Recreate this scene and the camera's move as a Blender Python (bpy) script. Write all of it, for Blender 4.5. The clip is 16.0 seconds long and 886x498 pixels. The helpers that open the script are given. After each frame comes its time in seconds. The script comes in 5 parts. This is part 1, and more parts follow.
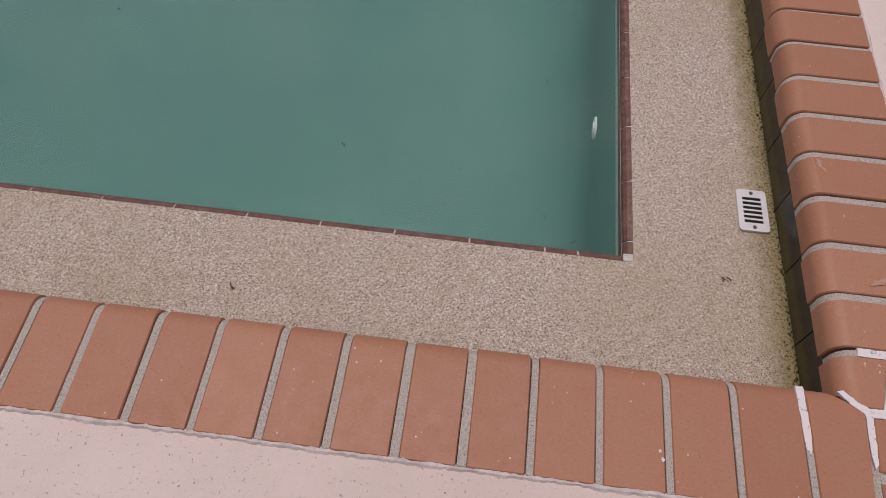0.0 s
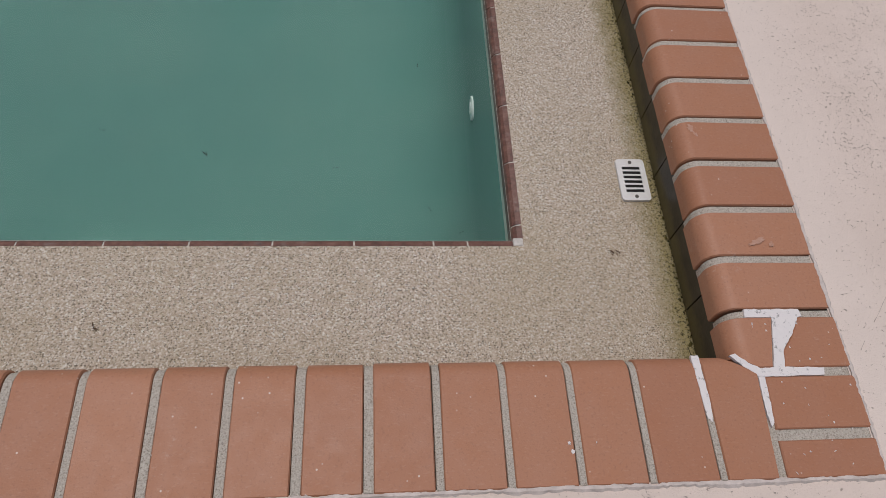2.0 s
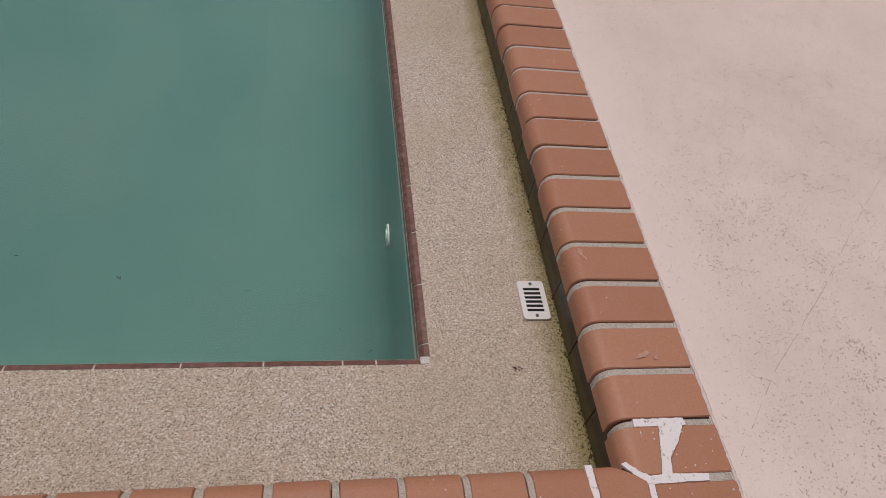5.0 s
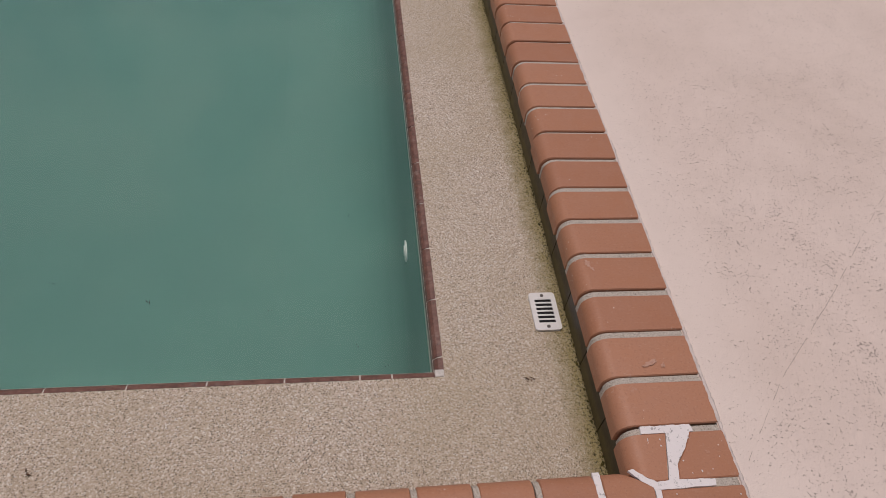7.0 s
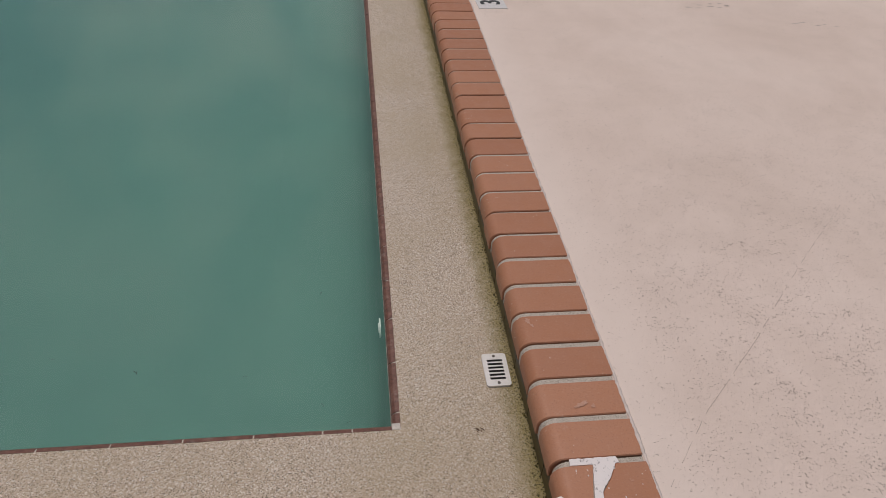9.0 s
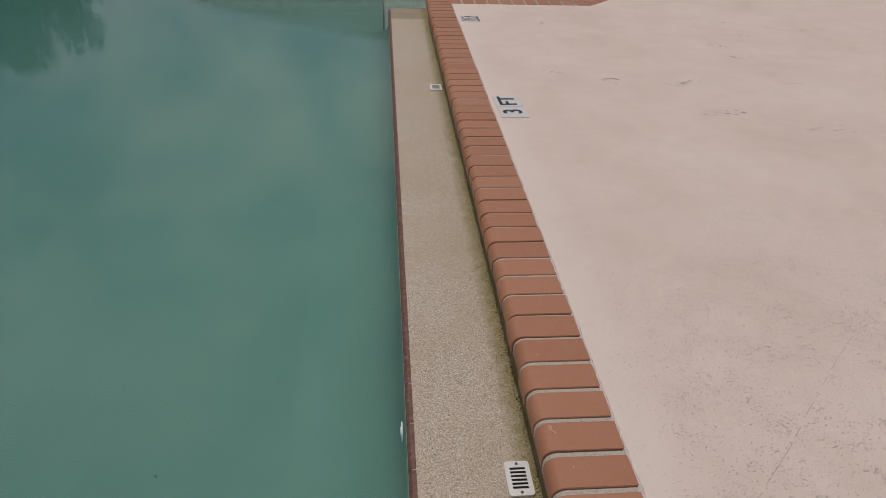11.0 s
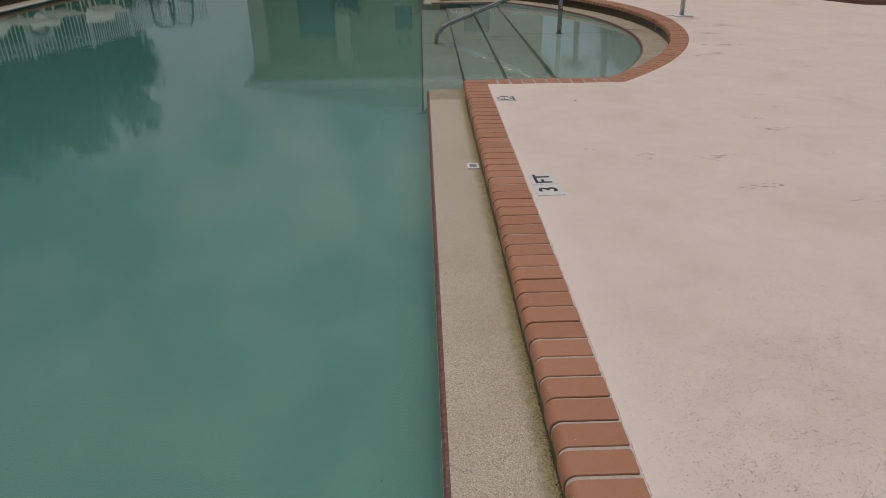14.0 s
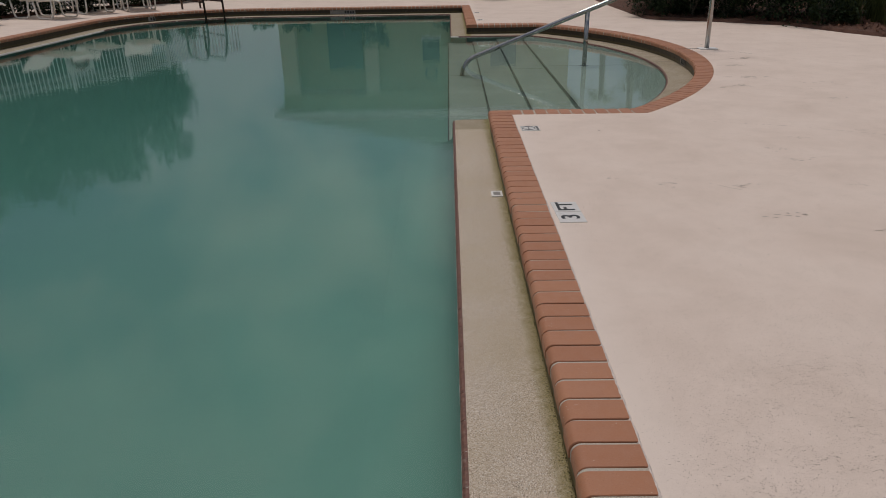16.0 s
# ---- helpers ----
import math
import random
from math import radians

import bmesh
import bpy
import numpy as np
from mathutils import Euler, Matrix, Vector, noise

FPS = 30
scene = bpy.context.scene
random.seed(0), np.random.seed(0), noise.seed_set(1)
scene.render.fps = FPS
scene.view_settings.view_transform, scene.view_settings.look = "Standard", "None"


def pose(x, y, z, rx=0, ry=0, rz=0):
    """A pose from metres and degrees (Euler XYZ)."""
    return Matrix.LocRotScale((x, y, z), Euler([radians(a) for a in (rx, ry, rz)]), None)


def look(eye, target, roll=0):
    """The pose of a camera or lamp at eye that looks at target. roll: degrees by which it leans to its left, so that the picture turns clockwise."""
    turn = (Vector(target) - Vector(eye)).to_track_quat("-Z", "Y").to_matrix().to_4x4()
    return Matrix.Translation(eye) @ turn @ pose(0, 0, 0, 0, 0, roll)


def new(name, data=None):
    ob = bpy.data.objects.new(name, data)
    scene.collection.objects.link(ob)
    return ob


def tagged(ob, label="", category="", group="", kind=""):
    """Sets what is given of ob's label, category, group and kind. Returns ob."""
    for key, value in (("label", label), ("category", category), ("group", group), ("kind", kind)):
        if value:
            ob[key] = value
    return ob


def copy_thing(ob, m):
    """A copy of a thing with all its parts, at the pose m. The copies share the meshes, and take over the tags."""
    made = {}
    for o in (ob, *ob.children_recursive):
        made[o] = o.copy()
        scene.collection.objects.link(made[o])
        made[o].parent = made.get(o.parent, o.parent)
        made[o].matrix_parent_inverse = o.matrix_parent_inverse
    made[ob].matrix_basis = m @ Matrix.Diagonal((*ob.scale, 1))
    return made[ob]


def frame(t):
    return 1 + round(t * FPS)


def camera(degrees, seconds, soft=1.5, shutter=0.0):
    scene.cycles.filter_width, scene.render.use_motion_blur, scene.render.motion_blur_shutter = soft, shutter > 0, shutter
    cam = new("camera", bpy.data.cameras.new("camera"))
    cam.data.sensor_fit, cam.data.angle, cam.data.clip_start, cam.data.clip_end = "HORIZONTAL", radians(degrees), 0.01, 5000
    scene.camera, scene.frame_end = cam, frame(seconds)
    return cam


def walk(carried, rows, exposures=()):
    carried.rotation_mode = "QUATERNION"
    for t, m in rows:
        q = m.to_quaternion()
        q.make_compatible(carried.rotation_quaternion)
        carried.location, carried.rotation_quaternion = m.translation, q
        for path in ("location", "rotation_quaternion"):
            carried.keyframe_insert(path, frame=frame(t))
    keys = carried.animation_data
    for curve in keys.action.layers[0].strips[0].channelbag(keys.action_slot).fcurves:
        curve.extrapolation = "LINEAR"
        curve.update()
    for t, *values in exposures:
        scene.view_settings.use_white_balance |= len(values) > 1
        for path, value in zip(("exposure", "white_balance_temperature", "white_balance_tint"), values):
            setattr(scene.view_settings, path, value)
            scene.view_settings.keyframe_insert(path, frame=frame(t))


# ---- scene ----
cam = camera(65.7, 16.0, soft=0.7)
PATH = [
    (0, (-0.79, -0.508, 1.025), (-0.876, 0.5, -0.701), 2.6),
    (0.5, (-0.766, -0.438, 1.0), (-0.678, 0.449, -0.79), 6.0),
    (1, (-0.766, -0.434, 0.994), (-0.603, 0.471, -0.783), 9.1),
    (1.5, (-0.771, -0.434, 0.998), (-0.615, 0.485, -0.771), 8.6),
    (2, (-0.765, -0.431, 0.994), (-0.558, 0.523, -0.751), 10.7),
    (2.5, (-0.757, -0.466, 0.993), (-0.496, 0.548, -0.711), 13.2),
    (3, (-0.749, -0.473, 0.999), (-0.414, 0.594, -0.659), 14.9),
    (3.5, (-0.758, -0.483, 1.009), (-0.387, 0.633, -0.609), 15.4),
    (4, (-0.738, -0.476, 1.031), (-0.351, 0.71, -0.532), 15.4),
    (6.5, (-0.695, -0.506, 1.07), (-0.366, 0.762, -0.441), 10.9),
    (7, (-0.676, -0.508, 1.105), (-0.388, 0.767, -0.409), 8.9),
    (7.5, (-0.706, -0.571, 1.098), (-0.405, 0.792, -0.335), 7.3),
    (8, (-0.64, -0.634, 1.133), (-0.367, 0.734, -0.3), 6.6),
    (8.5, (-0.533, -0.731, 1.165), (-0.4, 0.633, -0.292), 1.0),
    (9, (-0.548, -0.733, 1.167), (-0.308, 0.785, -0.112), 4.0),
    (9.5, (-0.525, -0.74, 1.18), (-0.348, 0.792, -0.093), 2.0),
    (10, (-0.538, -0.735, 1.162), (-0.345, 0.87, -0.015), 2.8),
    (12.5, (-0.528, -0.761, 1.255), (-0.423, 0.969, 0.258), 0.2),
    (13, (-0.528, -0.759, 1.247), (-0.43, 1.002, 0.303), -0.3),
    (13.5, (-0.527, -0.754, 1.255), (-0.399, 1.034, 0.369), 0.1),
    (14, (-0.519, -0.761, 1.256), (-0.472, 1.034, 0.374), -0.6),
    (14.5, (-0.511, -0.724, 1.239), (-0.467, 1.104, 0.429), -0.4),
    (15, (-0.512, -0.736, 1.241), (-0.476, 1.101, 0.453), -0.9),
    (15.5, (-0.517, -0.755, 1.244), (-0.481, 1.08, 0.45), -1.1),
    (16, (-0.512, -0.819, 1.254), (-0.536, 1.014, 0.454), -0.9),
]
walk(cam, [(t, look(eye, target, roll)) for t, eye, target, roll in PATH], exposures=[(0, -0.02, 6560, 24), (0.5, 0.0, 6430, 19), (1.5, -0.025, 6330, 13), (4, -0.015, 6560, 16), (7, -0.045, 6760, 20), (8.5, -0.085, 6720, 16), (10, -0.145, 6680, 15), (13, -0.195, 6690, 11), (16, -0.255, 6680, 12)])

# ---------------------------------------------------------------- world and light
world = bpy.data.worlds.new("world")
scene.world = world
world.use_nodes = True
wt = world.node_tree
wt.nodes.clear()


def wn(kind, **at):
    n = wt.nodes.new(kind)
    for k, v in at.items():
        n.inputs[k.replace("_", " ")].default_value = v
    return n


SUN_UP, SUN_TURN = radians(74), radians(325)
sky = wn("ShaderNodeTexSky")
sky.sky_type = "NISHITA"
sky.sun_disc = False
sky.sun_elevation, sky.sun_rotation = SUN_UP, SUN_TURN
sky_dim = wt.nodes.new("ShaderNodeVectorMath")
sky_dim.operation = "SCALE"
sky_dim.inputs["Scale"].default_value = 0.068
wt.links.new(sky.outputs[0], sky_dim.inputs[0])
co = wt.nodes.new("ShaderNodeTexCoord")
flat = wt.nodes.new("ShaderNodeMapping")
flat.inputs["Scale"].default_value = (1.0, 1.0, 1.3)
wt.links.new(co.outputs["Generated"], flat.inputs[0])
cloud = wn("ShaderNodeTexNoise", Scale=3.0, Detail=7.0, Roughness=0.56, Distortion=0.35)
wt.links.new(flat.outputs[0], cloud.inputs["Vector"])
cover = wt.nodes.new("ShaderNodeValToRGB")
cover.color_ramp.elements[0].position, cover.color_ramp.elements[0].color = 0.455, (0.05, 0.05, 0.05, 1)
cover.color_ramp.elements[1].position, cover.color_ramp.elements[1].color = 0.60, (1, 1, 1, 1)
wt.links.new(cloud.outputs["Fac"], cover.inputs[0])
mix = wt.nodes.new("ShaderNodeMixRGB")
mix.inputs[2].default_value = (0.70, 0.712, 0.722, 1)
# the cloud breaks up towards the horizon
up = wt.nodes.new("ShaderNodeSeparateXYZ")
wt.links.new(co.outputs["Generated"], up.inputs[0])
thin = wt.nodes.new("ShaderNodeMapRange")
thin.inputs["From Min"].default_value, thin.inputs["From Max"].default_value = 0.10, 0.34
thin.inputs["To Min"].default_value = 0.30
wt.links.new(up.outputs["Z"], thin.inputs["Value"])
broken = wt.nodes.new("ShaderNodeMath")
broken.operation = "MULTIPLY"
wt.links.new(cover.outputs[0], broken.inputs[0])
wt.links.new(thin.outputs[0], broken.inputs[1])
wt.links.new(broken.outputs[0], mix.inputs[0])
wt.links.new(sky_dim.outputs[0], mix.inputs[1])
# an overcast sky is about three times as bright overhead as at the horizon
split = wt.nodes.new("ShaderNodeSeparateXYZ")
wt.links.new(co.outputs["Generated"], split.inputs[0])
rise = wt.nodes.new("ShaderNodeMapRange")
rise.inputs["To Min"].default_value, rise.inputs["To Max"].default_value = 0.52, 1.20
wt.links.new(split.outputs["Z"], rise.inputs["Value"])
graded = wt.nodes.new("ShaderNodeVectorMath")
graded.operation = "SCALE"
wt.links.new(mix.outputs[0], graded.inputs[0])
wt.links.new(rise.outputs[0], graded.inputs["Scale"])
back = wn("ShaderNodeBackground", Strength=1.0)
wt.links.new(graded.outputs[0], back.inputs[0])
wt.links.new(back.outputs[0], wt.nodes.new("ShaderNodeOutputWorld").inputs[0])

sun = new("sun", bpy.data.lights.new("sun", "SUN"))
sun.data.energy, sun.data.angle, sun.data.color = 1.5, radians(10), (1.0, 0.95, 0.89)
sun.matrix_world = look((0, 0, 0), (-math.sin(SUN_TURN) * math.cos(SUN_UP), -math.cos(SUN_TURN) * math.cos(SUN_UP), -math.sin(SUN_UP)))


# ---------------------------------------------------------------- materials
class Mat:
    """A small helper to write a node material."""

    def __init__(self, name, rough=0.7, metal=0.0, spec=0.5):
        self.m = bpy.data.materials.new(name)
        self.m.use_nodes = True
        self.t = self.m.node_tree
        self.b = self.t.nodes["Principled BSDF"]
        self.b.inputs["Roughness"].default_value = rough
        self.b.inputs["Metallic"].default_value = metal
        self.b.inputs["Specular IOR Level"].default_value = spec
        tc = self.t.nodes.new("ShaderNodeTexCoord")
        self.obj = tc.outputs["Object"]
        geo = self.t.nodes.new("ShaderNodeNewGeometry")
        self.pos, self.island = geo.outputs["Position"], geo.outputs["Random Per Island"]
        self.rand = self.t.nodes.new("ShaderNodeObjectInfo").outputs["Random"]

    def link(self, a, b):
        self.t.links.new(a, b)

    def noise(self, scale, detail=3.0, rough=0.55, distort=0.0, stretch=None, src=None, out="Fac"):
        n = self.t.nodes.new("ShaderNodeTexNoise")
        n.inputs["Scale"].default_value, n.inputs["Detail"].default_value = scale, detail
        n.inputs["Roughness"].default_value, n.inputs["Distortion"].default_value = rough, distort
        src = src or self.pos
        if stretch:
            mp = self.t.nodes.new("ShaderNodeMapping")
            mp.inputs["Scale"].default_value = stretch
            self.link(src, mp.inputs[0])
            src = mp.outputs[0]
        self.link(src, n.inputs["Vector"])
        return n.outputs[out]

    def cells(self, scale, out="Color", feature="F1", src=None, jitter=1.0):
        n = self.t.nodes.new("ShaderNodeTexVoronoi")
        n.feature = feature
        n.inputs["Scale"].default_value = scale
        n.inputs["Randomness"].default_value = jitter
        self.link(src or self.pos, n.inputs["Vector"])
        return n.outputs[out]

    def ramp(self, src, *stops):
        n = self.t.nodes.new("ShaderNodeValToRGB")
        el = n.color_ramp.elements
        while len(el) < len(stops):
            el.new(0.5)
        for e, (p, c) in zip(el, stops):
            e.position = p
            e.color = (c, c, c, 1) if isinstance(c, (int, float)) else (*c, 1)
        self.link(src, n.inputs[0])
        return n.outputs[0]

    def mix(self, fac, a, b, how="MIX"):
        n = self.t.nodes.new("ShaderNodeMixRGB")
        n.blend_type = how
        for i, v in enumerate((fac, a, b)):
            if isinstance(v, (int, float)):
                n.inputs[i].default_value = v if i == 0 else (v, v, v, 1)
            elif isinstance(v, tuple):
                n.inputs[i].default_value = (*v, 1)
            else:
                self.link(v, n.inputs[i])
        return n.outputs[0]

    def math(self, op, a, b=0.0, clamp=False):
        n = self.t.nodes.new("ShaderNodeMath")
        n.operation, n.use_clamp = op, clamp
        for i, v in enumerate((a, b)):
            if isinstance(v, (int, float)):
                n.inputs[i].default_value = v
            else:
                self.link(v, n.inputs[i])
        return n.outputs[0]

    def axis(self, src, which):
        n = self.t.nodes.new("ShaderNodeSeparateXYZ")
        self.link(src, n.inputs[0])
        return n.outputs[which]

    def color(self, c):
        if isinstance(c, tuple):
            self.b.inputs["Base Color"].default_value = (*c, 1)
        else:
            self.link(c, self.b.inputs["Base Color"])
        return self

    def rough(self, r):
        self.link(r, self.b.inputs["Roughness"])
        return self

    def bump(self, height, dist=0.002, strength=0.6):
        n = self.t.nodes.new("ShaderNodeBump")
        n.inputs["Distance"].default_value, n.inputs["Strength"].default_value = dist, strength
        self.link(height, n.inputs["Height"])
        self.link(n.outputs[0], self.b.inputs["Normal"])
        return self


def mat_deck():
    m = Mat("deck_paint", 0.88, spec=0.12)
    patch = m.ramp(m.noise(1.7, 5, 0.62, 0.4), (0.30, (0.655, 0.532, 0.452)), (0.50, (0.708, 0.582, 0.501)), (0.72, (0.745, 0.622, 0.540)))
    blot = m.ramp(m.noise(7.0, 5, 0.65), (0.46, 0.0), (0.74, 0.24))
    patch = m.mix(blot, patch, (0.565, 0.465, 0.39))
    worn = m.ramp(m.noise(2.0, 6, 0.68, 0.8), (0.32, 0.40), (0.56, 1.0))
    # the paint is worn most on the stretch beside the corner
    far_off = m.t.nodes.new("ShaderNodeVectorMath")
    far_off.operation = "DISTANCE"
    far_off.inputs[1].default_value = (0.95, 0.15, 0.0)
    m.link(m.pos, far_off.inputs[0])
    worn = m.math("MULTIPLY", worn, m.ramp(m.math("MULTIPLY", far_off.outputs["Value"], 0.25), (0.14, 1.0), (0.30, 0.72), (0.44, 0.3), (0.8, 0.08)))
    # a band of fresh, smooth paint runs beside the coping
    beside = m.t.nodes.new("ShaderNodeMapRange")
    beside.inputs["From Min"].default_value, beside.inputs["From Max"].default_value = 0.05, 0.20
    m.link(m.math("ADD", m.axis(m.pos, 0), m.math("MULTIPLY", m.noise(6, 3), 0.08)), beside.inputs["Value"])
    front = m.math("LESS_THAN", m.axis(m.pos, 0), 0.0)
    fresh = m.math("MULTIPLY", m.math("SUBTRACT", 1.0, beside.outputs[0]), m.math("SUBTRACT", 1.0, front))
    patch = m.mix(m.math("MULTIPLY", fresh, 0.55), patch, (0.765, 0.650, 0.570))
    worn = m.math("MULTIPLY", worn, m.math("MAXIMUM", beside.outputs[0], m.math("MULTIPLY", front, 0.5)))
    warp = m.t.nodes.new("ShaderNodeVectorMath")
    warp.operation = "MULTIPLY_ADD"
    warp.inputs[1].default_value = (0.010, 0.010, 0.010)
    m.link(m.noise(75, 3, out="Color"), warp.inputs[0])
    m.link(m.pos, warp.inputs[2])
    dense = m.math("MULTIPLY", worn, m.ramp(m.noise(9, 5, 0.7), (0.34, 0.30), (0.62, 1.0)))

    def spots_of(scale, r0, r1, share):
        """Ragged pits, of which only a share is kept where the paint is worn."""
        near = m.ramp(m.cells(scale, "Distance", src=warp.outputs[0]), (r0, 1.0), (r1, 0.0))
        pick = m.math("ADD", m.axis(m.cells(scale, "Color", src=warp.outputs[0]), 1), m.math("MULTIPLY", dense, share))
        return m.math("MULTIPLY", near, m.math("GREATER_THAN", pick, 1.0))

    # short ragged pits, close together where the coat is worn
    dense = m.math("MULTIPLY", dense, m.ramp(m.noise(26, 3, 0.6), (0.40, 0.45), (0.62, 1.0)))
    scar = m.ramp(m.math("ADD", m.noise(215, 3, 0.62, 0.3), m.math("MULTIPLY", dense, 0.125)), (0.675, 0.0), (0.705, 1.0))
    pit = m.math("MAXIMUM", scar, spots_of(95, 0.12, 0.22, 0.10))
    # the pits are also darkened in colour, for the shade inside them
    c = m.mix(m.math("MULTIPLY", pit, 0.54), patch, (0.27, 0.215, 0.175))
    grime = m.ramp(m.noise(5.5, 6, 0.7, 1.2), (0.62, 0.0), (0.80, 0.20))
    c = m.mix(grime, c, (0.33, 0.285, 0.25))
    spots = m.ramp(m.cells(9.0, "Distance"), (0.017, 1.0), (0.026, 0.0))
    keep = m.ramp(m.noise(3.1, 1), (0.46, 0.0), (0.50, 1.0))
    c = m.mix(m.math("MULTIPLY", spots, keep), c, (0.10, 0.085, 0.07))
    grain = m.mix(0.6, m.noise(420, 2), m.noise(70, 4, 0.6))
    h = m.math("SUBTRACT", grain, m.math("MULTIPLY", pit, 1.2))
    return m.color(c).bump(h, 0.0026, 0.8).m


def mat_brick():
    m = Mat("coping_brick", 0.5, spec=0.4)
    base = m.ramp(m.rand, (0.0, (0.378, 0.158, 0.082)), (0.5, (0.408, 0.176, 0.092)), (1.0, (0.438, 0.196, 0.107)))
    c = m.mix(m.ramp(m.noise(14, 5, 0.65), (0.35, 0.0), (0.75, 0.34)), base, (0.41, 0.215, 0.145))
    c = m.mix(m.ramp(m.noise(260, 3, 0.6, 0.0, (0.5, 1.0, 1.0)), (0.56, 0.0), (0.72, 0.22)), c, (0.53, 0.32, 0.22))
    c = m.mix(m.ramp(m.noise(230, 2, 0.6), (0.55, 0.0), (0.75, 0.35)), c, (0.22, 0.095, 0.06))
    bloom = m.math("MULTIPLY", m.ramp(m.noise(60, 4, 0.7), (0.60, 0.0), (0.72, 1.0)), m.ramp(m.noise(4.5, 2), (0.56, 0.0), (0.70, 0.5)))
    c = m.mix(bloom, c, (0.62, 0.50, 0.43))
    fleck = m.math("MULTIPLY", m.ramp(m.cells(55, "Distance"), (0.05, 1.0), (0.10, 0.0)), m.ramp(m.noise(9, 1), (0.54, 0.0), (0.60, 0.8)))
    c = m.mix(fleck, c, (0.72, 0.63, 0.55))
    m.rough(m.ramp(m.noise(35, 4), (0.3, 0.46), (0.7, 0.62)))
    return m.color(c).bump(m.mix(0.25, m.noise(420, 3), m.noise(60, 3)), 0.0009, 0.55).m


def mat_mortar():
    m = Mat("mortar", 0.92, spec=0.2)
    c = m.ramp(m.noise(420, 3, 0.6), (0.30, (0.26, 0.22, 0.175)), (0.46, (0.47, 0.41, 0.34)), (0.72, (0.62, 0.56, 0.48)))
    c = m.mix(m.ramp(m.noise(60, 4, 0.7), (0.66, 0.0), (0.72, 0.8)), c, (0.08, 0.065, 0.055))
    return m.color(c).bump(m.noise(190, 5, 0.7), 0.004, 0.8).m


def mat_caulk():
    m = Mat("white_patching", 0.6)
    c = m.mix(m.ramp(m.noise(90, 5, 0.7), (0.57, 0.0), (0.66, 0.80)), (0.76, 0.70, 0.665), (0.22, 0.20, 0.18))
    return m.color(c).bump(m.noise(80, 4), 0.002, 0.6).m


def mat_aggregate():
    m = Mat("pebble_aggregate", 0.85, spec=0.15)
    tone = m.axis(m.cells(400, "Color"), 0)
    c = m.ramp(tone, (0.0, (0.40, 0.31, 0.215)), (0.25, (0.53, 0.425, 0.315)), (0.55, (0.61, 0.505, 0.39)), (0.80, (0.72, 0.61, 0.49)), (1.0, (0.92, 0.88, 0.80)))
    second = m.axis(m.cells(820, "Color"), 1)
    c = m.mix(0.20, c, m.ramp(second, (0.0, (0.10, 0.08, 0.06)), (0.22, (0.40, 0.33, 0.27)), (0.7, (0.56, 0.47, 0.42)), (1.0, (0.74, 0.66, 0.60))))
    # dark pebbles and lost ones, each a small irregular hole among the pale grains
    shake = m.t.nodes.new("ShaderNodeVectorMath")
    shake.operation = "MULTIPLY_ADD"
    shake.inputs[1].default_value = (0.0016, 0.0016, 0.0016)
    m.link(m.noise(420, 2, out="Color"), shake.inputs[0])
    m.link(m.pos, shake.inputs[2])
    for scale, share in ((235, 0.36), (400, 0.24)):
        hole = m.ramp(m.cells(scale, "Distance", src=shake.outputs[0]), (0.33, 1.0), (0.41, 0.0))
        pick = m.math("LESS_THAN", m.axis(m.cells(scale, "Color", src=shake.outputs[0]), 1), share)
        deep = m.ramp(m.axis(m.cells(scale, "Color", src=shake.outputs[0]), 2), (0.0, 0.55), (0.7, 1.0))
        c = m.mix(m.math("MULTIPLY", m.math("MULTIPLY", hole, pick), deep), c, (0.060, 0.046, 0.033))
    stain = m.ramp(m.noise(2.6, 4, 0.6), (0.36, 0.0), (0.70, 0.42))
    c = m.mix(stain, c, (0.42, 0.335, 0.21))
    # the ledge of the alcove stays damp and is stained
    damp = m.math("MULTIPLY", m.math("GREATER_THAN", m.axis(m.pos, 1), 5.0), m.ramp(m.noise(7, 4, 0.6), (0.3, 0.45), (0.7, 0.75)))
    c = m.mix(damp, c, (0.27, 0.225, 0.15))
    # algae that creeps out from the back joint along the long side
    x = m.math("ADD", m.axis(m.pos, 0), m.math("MULTIPLY", m.noise(26, 5, 0.7), 0.06))
    band = m.t.nodes.new("ShaderNodeMapRange")
    band.inputs["From Min"].default_value, band.inputs["From Max"].default_value = -0.206, -0.150
    m.link(x, band.inputs["Value"])
    side = m.math("LESS_THAN", m.axis(m.pos, 0), -0.12)
    c = m.mix(m.math("MULTIPLY", m.math("MULTIPLY", band.outputs[0], 0.74, True), side), c, (0.27, 0.22, 0.07))
    fleck = m.math("MULTIPLY", m.math("POWER", band.outputs[0], 2.0), m.ramp(m.noise(170, 4, 0.7), (0.52, 0.0), (0.60, 0.9)))
    c = m.mix(m.math("MULTIPLY", fleck, side), c, (0.035, 0.032, 0.012))
    edge = m.cells(400, "Distance")
    return m.color(c).bump(m.math("SUBTRACT", 1.0, edge), 0.0022, 0.8).m


def mat_plain(name, c0, c1, scale=30.0, rough=0.6, bump=0.001, metal=0.0, spec=0.4):
    m = Mat(name, rough, metal, spec)
    m.color(m.mix(m.ramp(m.noise(scale, 5, 0.62), (0.3, 0.0), (0.7, 1.0)), c0, c1))
    if bump:
        m.bump(m.noise(scale * 6, 3), bump, 0.5)
    return m.m


